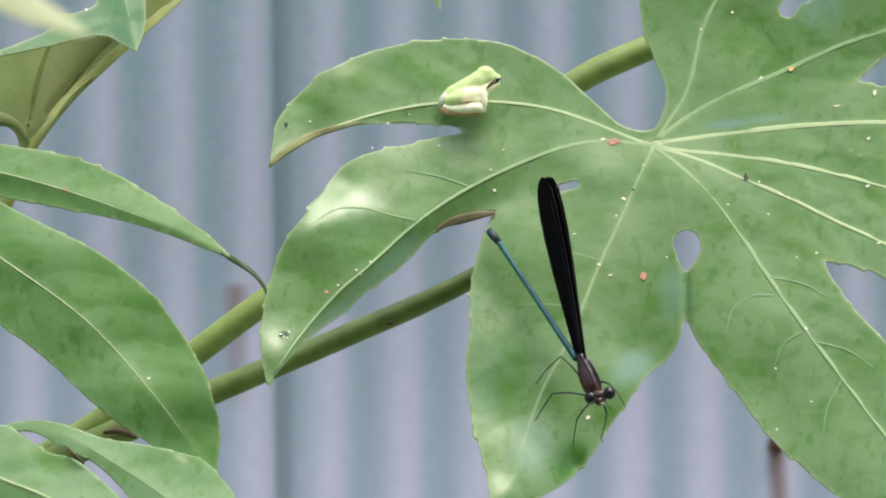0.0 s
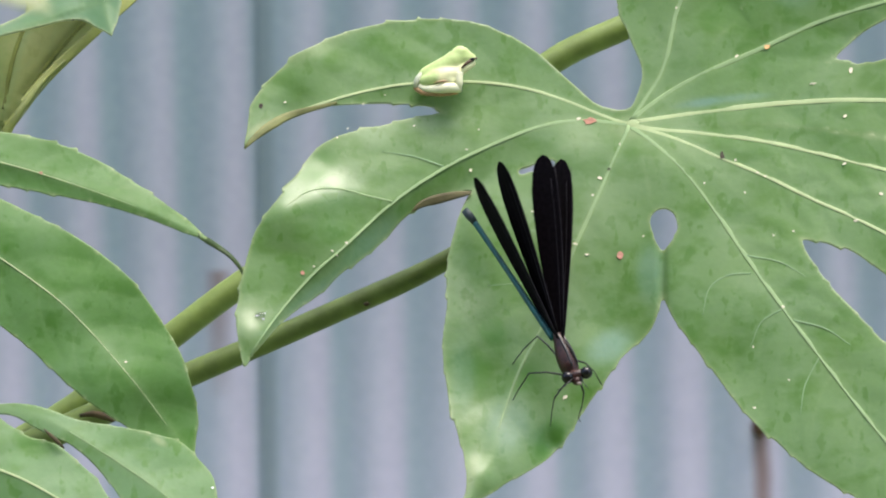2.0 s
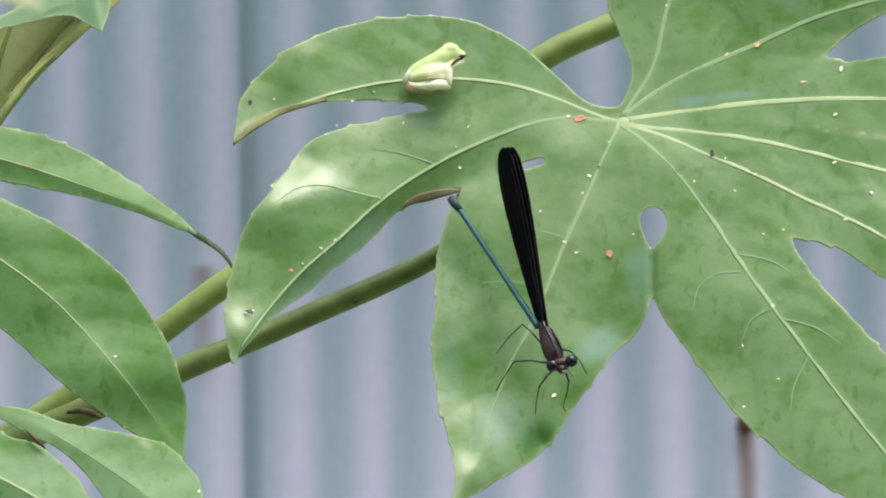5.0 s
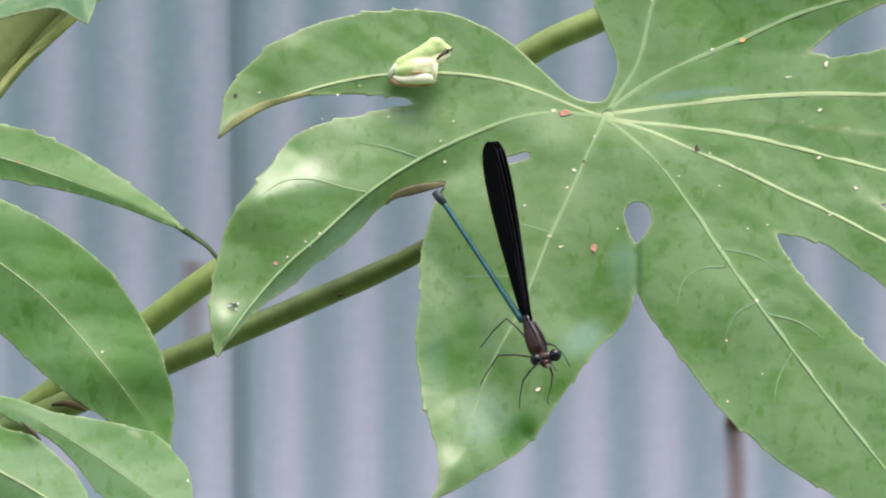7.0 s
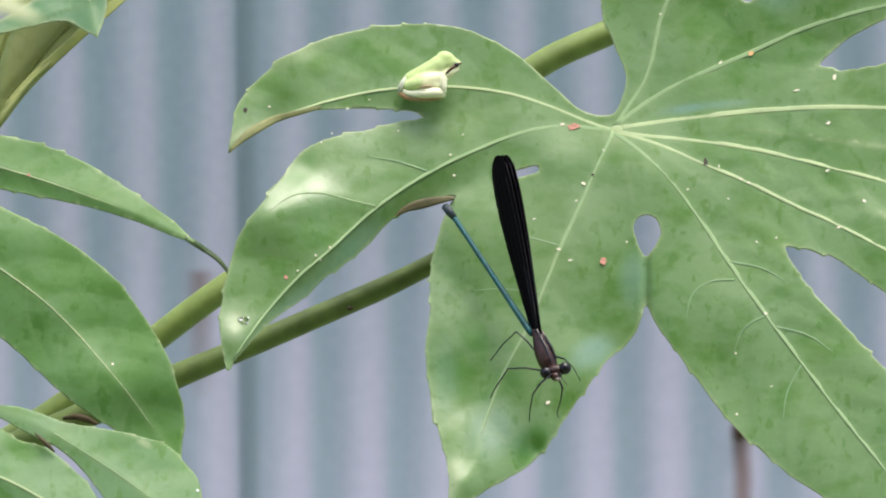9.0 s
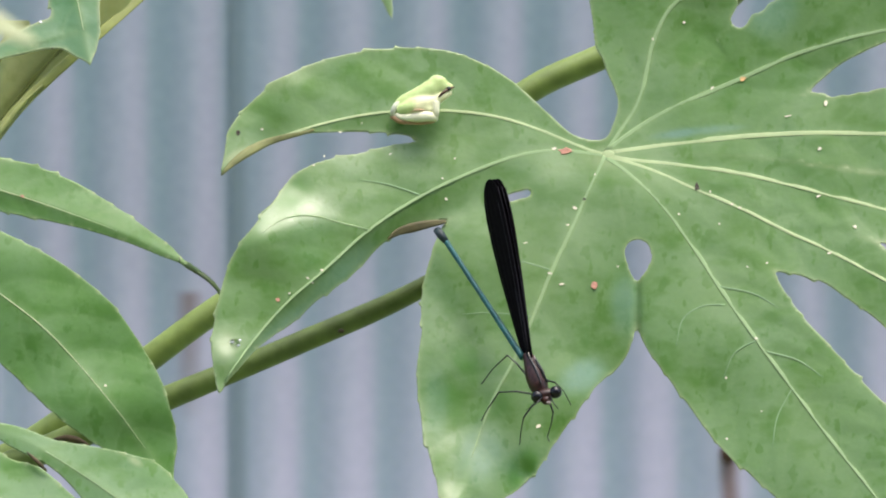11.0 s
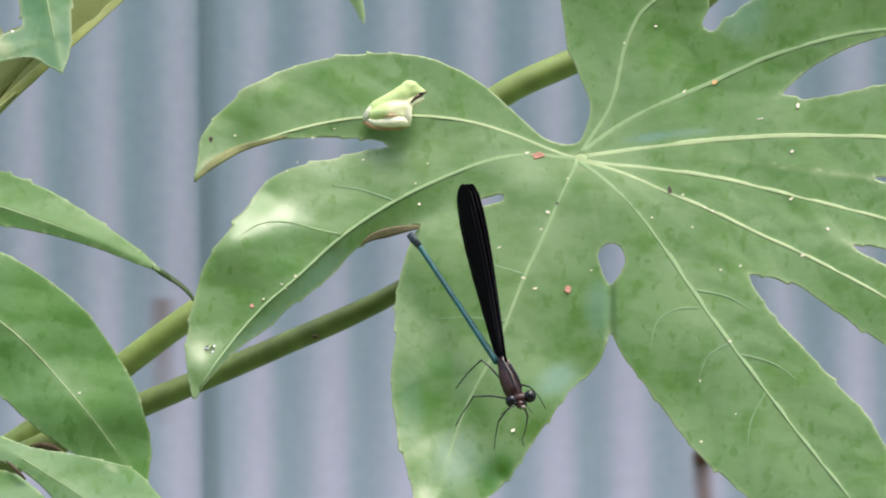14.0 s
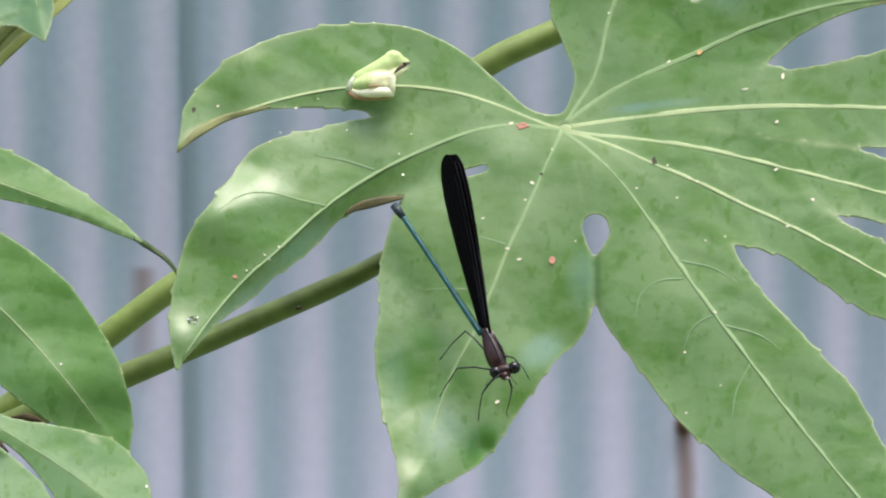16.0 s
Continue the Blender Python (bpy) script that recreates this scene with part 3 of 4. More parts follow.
for spots in (((-455, 1160, 0.05), (-40, 880, 0.055), (150, 764, 0.055), (330, 637, 0.055), (475, 530, 0.055), (700, 387, 0.06), (790, 326, 0.06)),
              ((770, 339, 0.06), (850, 284, 0.06), (1010, 152, 0.06), (1140, 88, 0.06), (1330, 10, 0.06), (1500, -150, 0.06))):
    bm = tube(bmesh.new(), [place(*p) - stem.location for p in spots], [25 * U, 24.5 * U, 25 * U], 16, 40)
    part("internode", bm, M_STEM_YELLOW, stem)
part("node", tube(bmesh.new(), [place(*p) - stem.location for p in ((764, 343, 0.06), (780, 332, 0.06), (796, 321, 0.06))], [25 * U, 29 * U, 25 * U], 16, 8), M_STEM_YELLOW, stem)

M_TIP = simple("twisted_leaf_tip", (0.075, 0.115, 0.045), 0.5, 0.3, 0.3, 250)
LEFT = [
    Lobe([(-270, 262), (-120, 365), (0, 455), (150, 565), (265, 690), (340, 790), (386, 856)],
         [(0, 20), (.2, 70), (.36, 96), (.48, 99), (.58, 99), (.69, 96), (.77, 85), (.85, 62), (.92, 38), (1, 8)],
         [(0, 20), (.2, 60), (.36, 86), (.5, 106), (.65, 117), (.8, 98), (.9, 66), (1, 12)], (0.15, 0.1), 3.0),
    Lobe([(-270, 262), (-120, 282), (0, 305), (120, 338), (260, 387), (350, 425), (412, 457)],
         [(0, 15), (.22, 36), (.42, 42), (.55, 34), (.71, 19), (.85, 12), (1, 8)],
         [(0, 15), (.22, 40), (.42, 52), (.55, 62), (.66, 56), (.8, 36), (.9, 19), (1, 9)], (0.3, 0.35)),
]
leaf_left = thing("leaf", place(-270, 262), "green palmate leaf with two long pointed lobes", "leaf", "palmate leaves")
_, on_left = leaf_blade("blade", LEFT, (), 0.32, -0.004, 4.0, 4.0, 6.0, [M_LEAF3, M_UNDER, M_LEAF3], leaf_left, seed=5, edge=0.3, dents=((330, 790, 70, 16), (230, 620, 60, 6)),
                         # deep patches here paint the shade of halves turned from the light
                         patches=(("deep", 330, 735, 44, 130, -24, 0.5), ("deep", 200, 490, 60, 34, 30, 0.3), ("deep", 120, 690, 50, 26, 40, 0.2), ("deep", 250, 375, 90, 12, 20, 0.3)))
for lb, end in zip(LEFT, (0.9, 0.8)):
    rib_part(lb, on_left, leaf_left, 1.6, 0.25, 0.0, end, ease=0.7)
tip = tube(bmesh.new(), [on_left(392, 447) - leaf_left.location] + [place(a, b, 0.002) - leaf_left.location for a, b in ((420, 464), (448, 484), (466, 506), (475, 528))],
           [5 * U, 7.5 * U, 6.5 * U, 5 * U, 3 * U], 10, 20, 0.5)
part("curled_tip", tip, M_TIP, leaf_left, "thin dark twisted tip")

LOW = [
    Lobe([(-60, 790), (0, 764), (50, 754), (110, 769), (180, 806), (295, 882), (430, 985)],
         [(0, 6), (.16, 9), (.2, 9), (.25, 12), (.3, 20), (.37, 22), (.43, 18), (.5, 22), (.585, 34), (.66, 50), (.72, 54), (.86, 50), (1, 8)],
         [(0, 6), (.16, 9), (.2, 9), (.29, 17), (.37, 21), (.43, 26), (.5, 44), (.6, 68), (.72, 95), (.86, 80), (1, 6)], (0.2, 0.2), 4.0),
]
LOW2 = [
    Lobe([(-190, 770), (0, 846), (95, 886), (260, 985)], [(0, 20), (.4, 90), (.7, 70), (1, 8)],
         [(0, 20), (.25, 66), (.36, 92), (.41, 88), (.47, 80), (.54, 72), (.615, 84), (.69, 76), (.8, 66), (1, 8)], (0.2, 0.2), 4.0),
]
leaf_low = thing("leaf", place(-60, 790), "pale green lower leaf with a soft sheen", "leaf", "palmate leaves")
_, on_low = leaf_blade("blade", LOW, (), 0.42, -0.012, 4.0, 4.0, 6.0, [M_LEAF2, M_UNDER, M_LEAF2], leaf_low, seed=8, dents=((200, 790, 60, -4), (330, 860, 60, 3)), edge=0.25,
                       patches=(("deep", 90, 752, 34, 9, 12, 0.6), ("pale", 240, 776, 20, 6, 10, 0.5), ("pale", 320, 812, 14, 6, 30, 0.5)))
rib_part(LOW[0], on_low, leaf_low, 0.5, 0.5, s0=0.42, s1=0.9, mat=M_VEIN_MID)
leaf_low2 = thing("leaf", place(-190, 770), "bright green lower leaf with a pale midrib", "leaf", "palmate leaves")
_, on_low2 = leaf_blade("blade", LOW2, (), 0.35, -0.018, 4.0, 4.0, 6.0, [M_LEAF2, M_UNDER, M_LEAF2], leaf_low2, seed=9, dents=((95, 838, 34, 4), (30, 800, 40, -3)), edge=0.25,
                        patches=(("deep", 96, 812, 42, 22, 25, 1.5), ("deep", 30, 815, 30, 22, 0, 0.4), ("deep", 105, 828, 8, 4, 0, 0.9)))
rib_part(LOW2[0], on_low2, leaf_low2, 1.8, 0.8)
part("stub", tube(bmesh.new(), [on_low2(*p) - leaf_low2.location for p in ((114, 788, 0.001), (133, 806, 0.002), (149, 822, 0.001))], [1.2 * U, 3.2 * U, 4 * U, 1.6 * U], 8, 8), M_BARK, leaf_low2, "short dark dry stub")

TOP = [Lobe([(190, -210), (205, -90), (222, 0), (241, 93)],
            [(0, 20), (.3, 50), (.6, 50), (.72, 52), (.82, 52), (.92, 28), (1, 8)], [(0, 20), (.3, 46), (.6, 42), (.85, 26), (.95, 12), (1, 6)], (0.2, 0.3)),
       Lobe([(215, 35), (140, 60), (65, 82), (-12, 99)], [(0, 36), (.3, 38), (.6, 20), (1, 5)], [(0, 24), (.3, 9), (.6, 5), (1, 3)], (0.1, 0.1))]
leaf_top = thing("leaf", place(190, -210), "young green leaf with a bright sheen", "leaf", "palmate leaves")
_, on_top = leaf_blade("blade", TOP, (), 0.45, -0.004, 4.0, 3.0, 6.0, [M_SHINY, M_UNDER, M_RIM], leaf_top, seed=11)
rib_part(TOP[0], on_top, leaf_top, 0.8, 0.4, s1=0.8)

PALE = [Lobe([(-200, -130), (-60, -48), (35, 6), (80, 26), (115, 42), (165, 66)], [(0, 18), (.4, 26), (.7, 26), (.85, 16), (1, 4)], [(0, 18), (.4, 26), (.7, 26), (.85, 16), (1, 4)], (0.1, 0.1), 0.0)]
leaf_pale = thing("leaf", place(-200, -130), "pale yellow-green leaf blade catching the light", "leaf", "palmate leaves")
_, on_pale = leaf_blade("blade", PALE, (), 0.45, -0.55, 4.0, 2.0, 6.0, [M_PALE_LEAF, M_UNDER, M_RIM], leaf_pale, seed=21)

UNDERL = [Lobe([(52, 262), (122, 174), (211, 90), (322, -8), (442, -116)],
               [(0, 5), (.3, 6), (.6, 7), (1, 4)], [(0, 12), (.2, 42), (.35, 88), (.7, 90), (1, 10)], (0.2, 0.15)),
          Lobe([(42, 262), (58, 200), (80, 120), (105, 30), (120, -60)], [(0, 8), (.3, 30), (1, 30)], [(0, 6), (.1, 20), (.15, 70), (.2, 105), (.5, 125), (1, 60)], (0.1, 0.35)),
          Lobe([(-90, 196), (-20, 206), (22, 218), (46, 248)], [(0, 10), (.5, 15), (1, 5)], [(0, 12), (.5, 20), (.8, 12), (1, 5)], (0.9, -0.7))]
leaf_under = thing("leaf", place(42, 262), "olive underside of a folded young leaf", "leaf", "palmate leaves")
# the deep patch paints the shadow left of the fold
_, on_under = leaf_blade("blade", UNDERL, ((-110, 58, -6, 56, 36), (-6, 54, 60, 42, 32), (-110, -20, 150, -22, 46)), 0.42, 0.016, 4.0, 5.0, 6.0, [M_UNDER, M_LEAF2, M_RIM], leaf_under, seed=12, ridges=((192, 74, 84, 200, 8, 6), (86, 85, 56, 205, 10, 6)), patches=(("deep", 14, 150, 46, 80, 12, 0.4),))
rib_part(UNDERL[0], on_under, leaf_under, 7, 4, mat=M_STALK)
curl = tube(bmesh.new(), [on_under(*p, 0.003) - leaf_under.location for p in ((-80, 190), (-20, 203), (14, 212), (36, 226), (46, 246))], [13 * U, 13 * U, 12 * U, 8 * U, 4 * U], 12, 24, 0.5)
part("curled_lobe", curl, M_UNDER, leaf_under, "small olive lobe curled on itself")
# shade in the two fold creases, laid on as dark strips
M_OLIVE = simple("crease_shade_olive", (0.105, 0.125, 0.03), 0.8, 0.08, 0.25, 300)
for line in ([(88, 80), (66, 140), (50, 224)], [(196, 72), (140, 130), (86, 202)]):
    bm = tube(bmesh.new(), [on_under(*p, 0.00005) - leaf_under.location for p in spline(line, 16)[0]], [3.6 * U, 4.4 * U, 3 * U], 8, flat=0.12)
    part("side_vein", bm, M_OLIVE, leaf_under, "dark olive strip painted as crease shade")
st = bmesh.new()
tube(st, [on_under(*p, 0.0004) - leaf_under.location for p in ((160, 138), (122, 174), (90, 214), (66, 246))] + [place(a, b, 0.026) - leaf_under.location for a, b in ((52, 272), (20, 340), (-60, 480), (-250, 700), (-470, 800))],
     [2 * U, 7 * U, 12 * U, 17 * U, 17 * U, 15 * U, 14 * U, 14 * U, 14 * U], 12, 44)
part("petiole", st, M_STALK, leaf_under, "yellowish petiole")

TIP = [Lobe([(700, -200), (740, -90), (768, -20), (779, 20)], [(0, 30), (.5, 30), (.75, 14), (.88, 7), (1, 3)], [(0, 30), (.5, 28), (.75, 12), (.88, 7), (1, 3)], (0.3, 0.3))]
leaf_tip = thing("leaf", place(700, -200), "bright green hanging leaf tip", "leaf", "palmate leaves")
leaf_blade("blade", TIP, (), 0.2, -0.13, 4.0, 3.0, 6.0, [M_LEAF2, M_UNDER, M_RIM], leaf_tip, seed=13)

# the trunk beside the view, which bears all the leaves
bm = tube(bmesh.new(), [(-0.215, 1.25, -0.02), (-0.205, 1.24, 0.4), (-0.19, 1.22, 0.8), (-0.175, 1.21, 1.1), (-0.165, 1.21, 1.3), (-0.16, 1.215, 1.4)], [0.014, 0.013, 0.012, 0.010, 0.008, 0.004], 14, 40)
tagged(part("shrub_trunk", bm, M_BARK), "slender brown trunk of the shrub rising from soil", "trunk")


def petiole(parent, start, end, sag, r0=11, r1=8):
    """A leaf stalk from the trunk to the leaf's base."""
    a, b = Vector(start), Vector(end)
    bm = tube(bmesh.new(), [a - parent.location, (a + b) / 2 + Vector((0, 0.004, sag)) - parent.location, b - parent.location], [r0 * U, r1 * U, r1 * 0.8 * U], 12, 20)
    part("petiole", bm, M_STEM, parent)


petiole(leaf_left, (-0.176, 1.21, 1.12), on_left(-262, 264), 0.004)
petiole(leaf_low, (-0.178, 1.21, 1.07), on_low(-55, 788), -0.004)
petiole(leaf_low2, (-0.18, 1.212, 1.03), on_low2(-182, 772), -0.004)
petiole(leaf_top, (-0.165, 1.21, 1.31), on_top(192, -200), 0.006)
petiole(leaf_pale, (-0.165, 1.212, 1.32), on_pale(-192, -126), 0.004)
petiole(leaf_tip, (-0.161, 1.214, 1.385), place(704, -190, -0.115), 0.02)

# ---- wall and ground ----
WALL_Y, PITCH, PHASE = 2.14, 0.0318, -0.0080


def sheet_mesh(x0, x1, y, z0, z1, amp=0.0024):
    """A corrugated sheet with thickness."""
    n = int((x1 - x0) / PITCH * 14)
    xs = np.linspace(x0, x1, n + 1)
    ys = y - amp * np.cos((xs + PHASE) / PITCH * 2 * math.pi)
    bm = bmesh.new()
    zs = np.linspace(z0, z1, 3)
    for off in (0.0, 0.0006):
        cols = [[bm.verts.new((x, yy + off, z)) for z in zs] for x, yy in zip(xs, ys)]
        for a, b in zip(cols, cols[1:]):
            for k in range(2):
                bm.faces.new((a[k], b[k], b[k + 1], a[k + 1]))
        if off == 0.0:
            first = cols
        else:
            for k in range(2):
                for c in (0, -1):
                    bm.faces.new((first[c][k], first[c][k + 1], cols[c][k + 1], cols[c][k]))
    return bm


wall = thing("wall_north", (0.0079, WALL_Y, 0), "grey-blue corrugated steel wall with rust marks", "wall", kind="structure")
wall.rotation_euler = (0, -0.0066, 0)      # the old sheets lean a little
for x0, x1, dy in ((-2.4, -0.060, 0.0), (-0.0703, 0.66, -0.0012), (0.645, 2.4, 0.0)):
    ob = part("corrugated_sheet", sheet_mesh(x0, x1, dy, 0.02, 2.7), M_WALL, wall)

# unseen wall added behind the camera to block light from the low sky
pm, pt, pb = nodes("plain_render", 0.9, 0, 0.2)
link(pt, ramp(pt, noise_node(pt, 3, 6), [(0.35, (0.22, 0.21, 0.19)), (0.65, (0.30, 0.29, 0.26))]), pb.inputs["Base Color"])
bump(pt, pb, noise_node(pt, 90, 4), 0.3, 0.003)
bm = bmesh.new()
bmesh.ops.create_cube(bm, size=1.0, matrix=Matrix.Translation((0, -2.6, 1.6)) @ Matrix.Diagonal((8.0, 0.2, 3.2, 1.0)))
tagged(part("wall_sky_block", bm, pm, smooth=False), "plain rendered wall, unseen, added to block low sky light", "wall", kind="structure")

gm, gt, gb = nodes("mossy_garden_ground", 0.95, 0, 0.2)
link(gt, ramp(gt, noise_node(gt, 12, 6), [(0.35, (0.10, 0.15, 0.07)), (0.65, (0.20, 0.24, 0.13))]), gb.inputs["Base Color"])
bm = bmesh.new()
bmesh.ops.create_grid(bm, x_segments=8, y_segments=8, size=400)
tagged(part("ground", bm, gm), "mossy green garden ground", "ground", kind="structure")

# ---- damselfly ----
M_BLACK = simple("black_wing", (0.0048, 0.0036, 0.0046), 0.7, 0.03, 0.4, 900)
M_WING_VEIN = simple("wing_vein", (0.010, 0.008, 0.011), 0.5, 0.15, 0.3, 900)
M_THORAX = simple("dark_bronze_body", (0.034, 0.011, 0.007), 0.36, 0.4, 0.7, 1400)
M_TEAL = simple("metallic_teal", (0.008, 0.084, 0.088), 0.45, 0.45, 0.35, 420, 0.15)
M_TEAL_DARK = simple("dark_teal_ring", (0.012, 0.075, 0.082), 0.4, 0.4, 0.3, 500, 0.3)
M_TIP_DARK = simple("slate_tip", (0.022, 0.036, 0.040), 0.5, 0.4, 0.3, 500)
M_DARK = simple("dark_chitin", (0.012, 0.012, 0.014), 0.35, 0.5, 0.3, 700)
M_WINGBASE = simple("pale_hinge", (0.34, 0.27, 0.24), 0.4, 0.5, 0.2, 900)
M_EYE = simple("glossy_eye", (0.005, 0.004, 0.004), 0.16, 0.4, 0.2, 900)

ROOT = on_leaf(1030, 632, 0.013)     # where the wings meet the body
fly = thing("damselfly", ROOT, "black-winged damselfly with a metallic teal abdomen, perched on the leaf", "damselfly")


def v(a, b, d=0.0):
    """A vector on the grid: a to the right, b up, d away from the eye, in grid steps."""
    return Vector((a, d, b)) * U


bm = bmesh.new()
tube(bm, [v(-3, 4, 10), v(4, -13, 3), v(11, -34, -6), v(20, -58, -16), v(26, -70, -22)], [8 * U, 13.5 * U, 17.5 * U, 17 * U, 9 * U], 16, 16)
thorax = part("thorax", bm, M_THORAX, fly, "dark bronze thorax")
for pts in ([v(-2, 4, -6), v(10, -20, -20), v(22, -50, -30)], [v(10, -2, -8), v(22, -24, -19), v(32, -46, -24)]):
    part("stripe", tube(bmesh.new(), pts, [1.2 * U, 2.2 * U, 1.2 * U], 6, 10), M_DARK, thorax, "dark seam along the thorax")
for a, b in ((-1, 6), (9, 1)):
    part("wing_base", tube(bmesh.new(), [v(a, b, -8), v(a + 2, b - 7, -12)], [0.8 * U, 1.4 * U, 0.5 * U], 6, 6), M_WINGBASE, thorax, "pale wing hinge")
bm = bmesh.new()
blob(bm, v(30, -66, -28), (22 * U, 10 * U, 10 * U), Euler((0, radians(-10), 0)).to_matrix().to_4x4())
blob(bm, v(30, -76, -34), (9 * U, 8 * U, 8 * U))
head = part("head", bm, M_THORAX, fly, "short wide head")
part("lip", blob(bmesh.new(), v(34, -80, -41), (4.5 * U, 2 * U, 3 * U)), M_WINGBASE, head, "small pale upper lip")
for a, b in ((14, -70), (46, -62)):
    bm = blob(bmesh.new(), v(a, b, -32), (11 * U, 11 * U, 11 * U))
    part("eye", bm, M_EYE, head, "round glossy black eye")
for a, b, c in ((24, -70, -30), (36, -68, 14)):
    bm = tube(bmesh.new(), [v(a, b, -40), v(a + c * .5, b - 14, -50), v(a + c, b - 22, -54)], [1.1 * U, .5 * U], 5)
    part("antenna", bm, M_DARK, head)

abdomen = part("abdomen", tube(bmesh.new(), [v(0, 0), v(-60, 92, 66), v(-110, 168, 118), v(-135, 206, 140)], [5.8 * U, 5.2 * U, 4.7 * U, 4.5 * U, 5.0 * U], 12, 30), M_TEAL, fly, "slender metallic teal abdomen")
abdomen.location = v(-10, -4, 8)
line = spline([(0, 0, 0), (-60, 66, 92), (-110, 118, 168), (-135, 140, 206)], 101)[0]
for i in (14, 32, 50, 68, 84):
    a, b = Vector(line[i]) * U, Vector(line[i + 1]) * U
    part("joint", tube(bmesh.new(), [a, b], [5.7 * U - 0.9 * U * i / 100] * 2, 12), M_TEAL_DARK, abdomen, "dark ring between segments")
part("abdomen_tip", tube(bmesh.new(), [v(-132, 202, 138), v(-142, 214, 146), v(-150, 224, 152)], [5.5 * U, 8 * U, 7 * U], 10), M_TIP_DARK, abdomen, "dark slate club-shaped tip")


def leg(points):
    """Straight segments that meet at sharp knees."""
    pts = []
    for p, q in zip(points, points[1:]):
        pts += [Vector(p) + (Vector(q) - Vector(p)) * k for k in (0.0, 0.08, 0.5, 0.92)]
    pts.append(Vector(points[-1]))
    part("leg", tube(bmesh.new(), [v(*p) for p in pts], [2.0 * U, 1.7 * U, 1.3 * U, 0.9 * U, 0.8 * U, 0.9 * U], 6), M_DARK, fly, "thin black jointed leg")


leg([(2, -40, -8), (-20, -14, -4), (-37, 1, 6), (-60, -22, 44), (-80, -50, 78), (-87, -54, 92)])
leg([(8, -66, -16), (-22, -61, -22), (-52, -63, -12), (-72, -96, 32), (-87, -126, 66), (-97, -130, 78)])
leg([(18, -74, -22), (4, -88, -28), (-9, -106, -22), (-13, -134, 20), (-14, -160, 52), (-20, -168, 62)])
leg([(36, -80, -26), (42, -96, -26), (40, -118, 6), (34, -142, 40), (38, -150, 54)])
leg([(24, -40, -4), (46, -46, 6), (62, -62, 30), (76, -86, 62)])


def wing_mesh(length, chord):
    """A blade from its narrow base along x; the leading edge at +y; 0.1 mm thick, pleated between its long veins, with a finely notched rim."""
    bm, n, m = bmesh.new(), 80, 12
    span = (0.0, 0.1, 0.3, 0.5, 0.68, 0.82, 0.91, 0.96, 0.985, 1.0)
    wide = (0.36, 0.46, 0.70, 0.90, 1.0, 0.96, 0.80, 0.58, 0.38, 0.06)
    rows = []
    for side in (1, -1):
        grid = []
        for i in range(n + 1):
            s = 1 - (1 - i / n) ** 1.35
            w = chord * float(np.interp(s, span, wide)) * (1.0 - 0.022 * (i % 3 == 0) * (s > 0.2))
            lead = 0.42 * w + 0.02 * chord - 0.10 * chord * s**6
            grid.append([bm.verts.new((s * length, lead - w * j / m, side * 0.00005 + 0.00011 * math.sin(j * 2.1) * (1 - 0.6 * s))) for j in range(m + 1)])
        rows.append(grid)
        for a, b in zip(grid, grid[1:]):
            for j in range(m):
                bm.faces.new((a[j], a[j + 1], b[j + 1], b[j]))
    f, b = rows
    for i in range(n):
        for j in (0, m):
            bm.faces.new((f[i][j], f[i + 1][j], b[i + 1][j], b[i][j]))
    return bm


WING = 342
wings = {}
for key, nm in (("fr", "forewing"), ("hr", "hindwing"), ("fl", "forewing"), ("hl", "hindwing")):
    size = WING * U * (1 if key[0] == "f" else 0.95)
    wings[key] = part(nm, wing_mesh(size, 66 * U), M_BLACK, fly, "broad velvety black wing")
    for across, end in ((0.92, 0.93), (0.45, 0.86)):      # long veins that stiffen the blade, from the rim inward
        path = [Vector((size * f, 66 * U * (0.02 + 0.42 * across * (0.36 + 0.62 * math.sin(min(1.0, f / 0.68) * math.pi / 2)) - 0.10 * f**6), -0.00009)) for f in np.linspace(0, end, 9)]
        part("wing_vein", tube(bmesh.new(), path, [1.3 * U, 0.9 * U, 0.5 * U], 5, flat=0.6), M_WING_VEIN, wings[key])


def wing_pose(base, a, b, face, length=WING):
    """A wing that reaches (a, b) on the grid from its base; face: degrees by which its chord turns from the picture's plane toward the eye."""
    flat = math.hypot(a, b)
    k = min(1.0, 0.985 * length / flat)
    a, b = a * k, b * k
    span = Vector((a, math.sqrt(max(0.0, length**2 - a * a - b * b)), b)).normalized()
    side = Vector((b, 0, -a)).normalized()
    f = radians(face)
    chord = side * math.cos(f) + Vector((0, -1, 0)) * math.sin(f)
    chord = (chord - span * chord.dot(span)).normalized()
    return Matrix.Translation(base) @ Matrix((span, chord, span.cross(chord))).transposed().to_4x4()


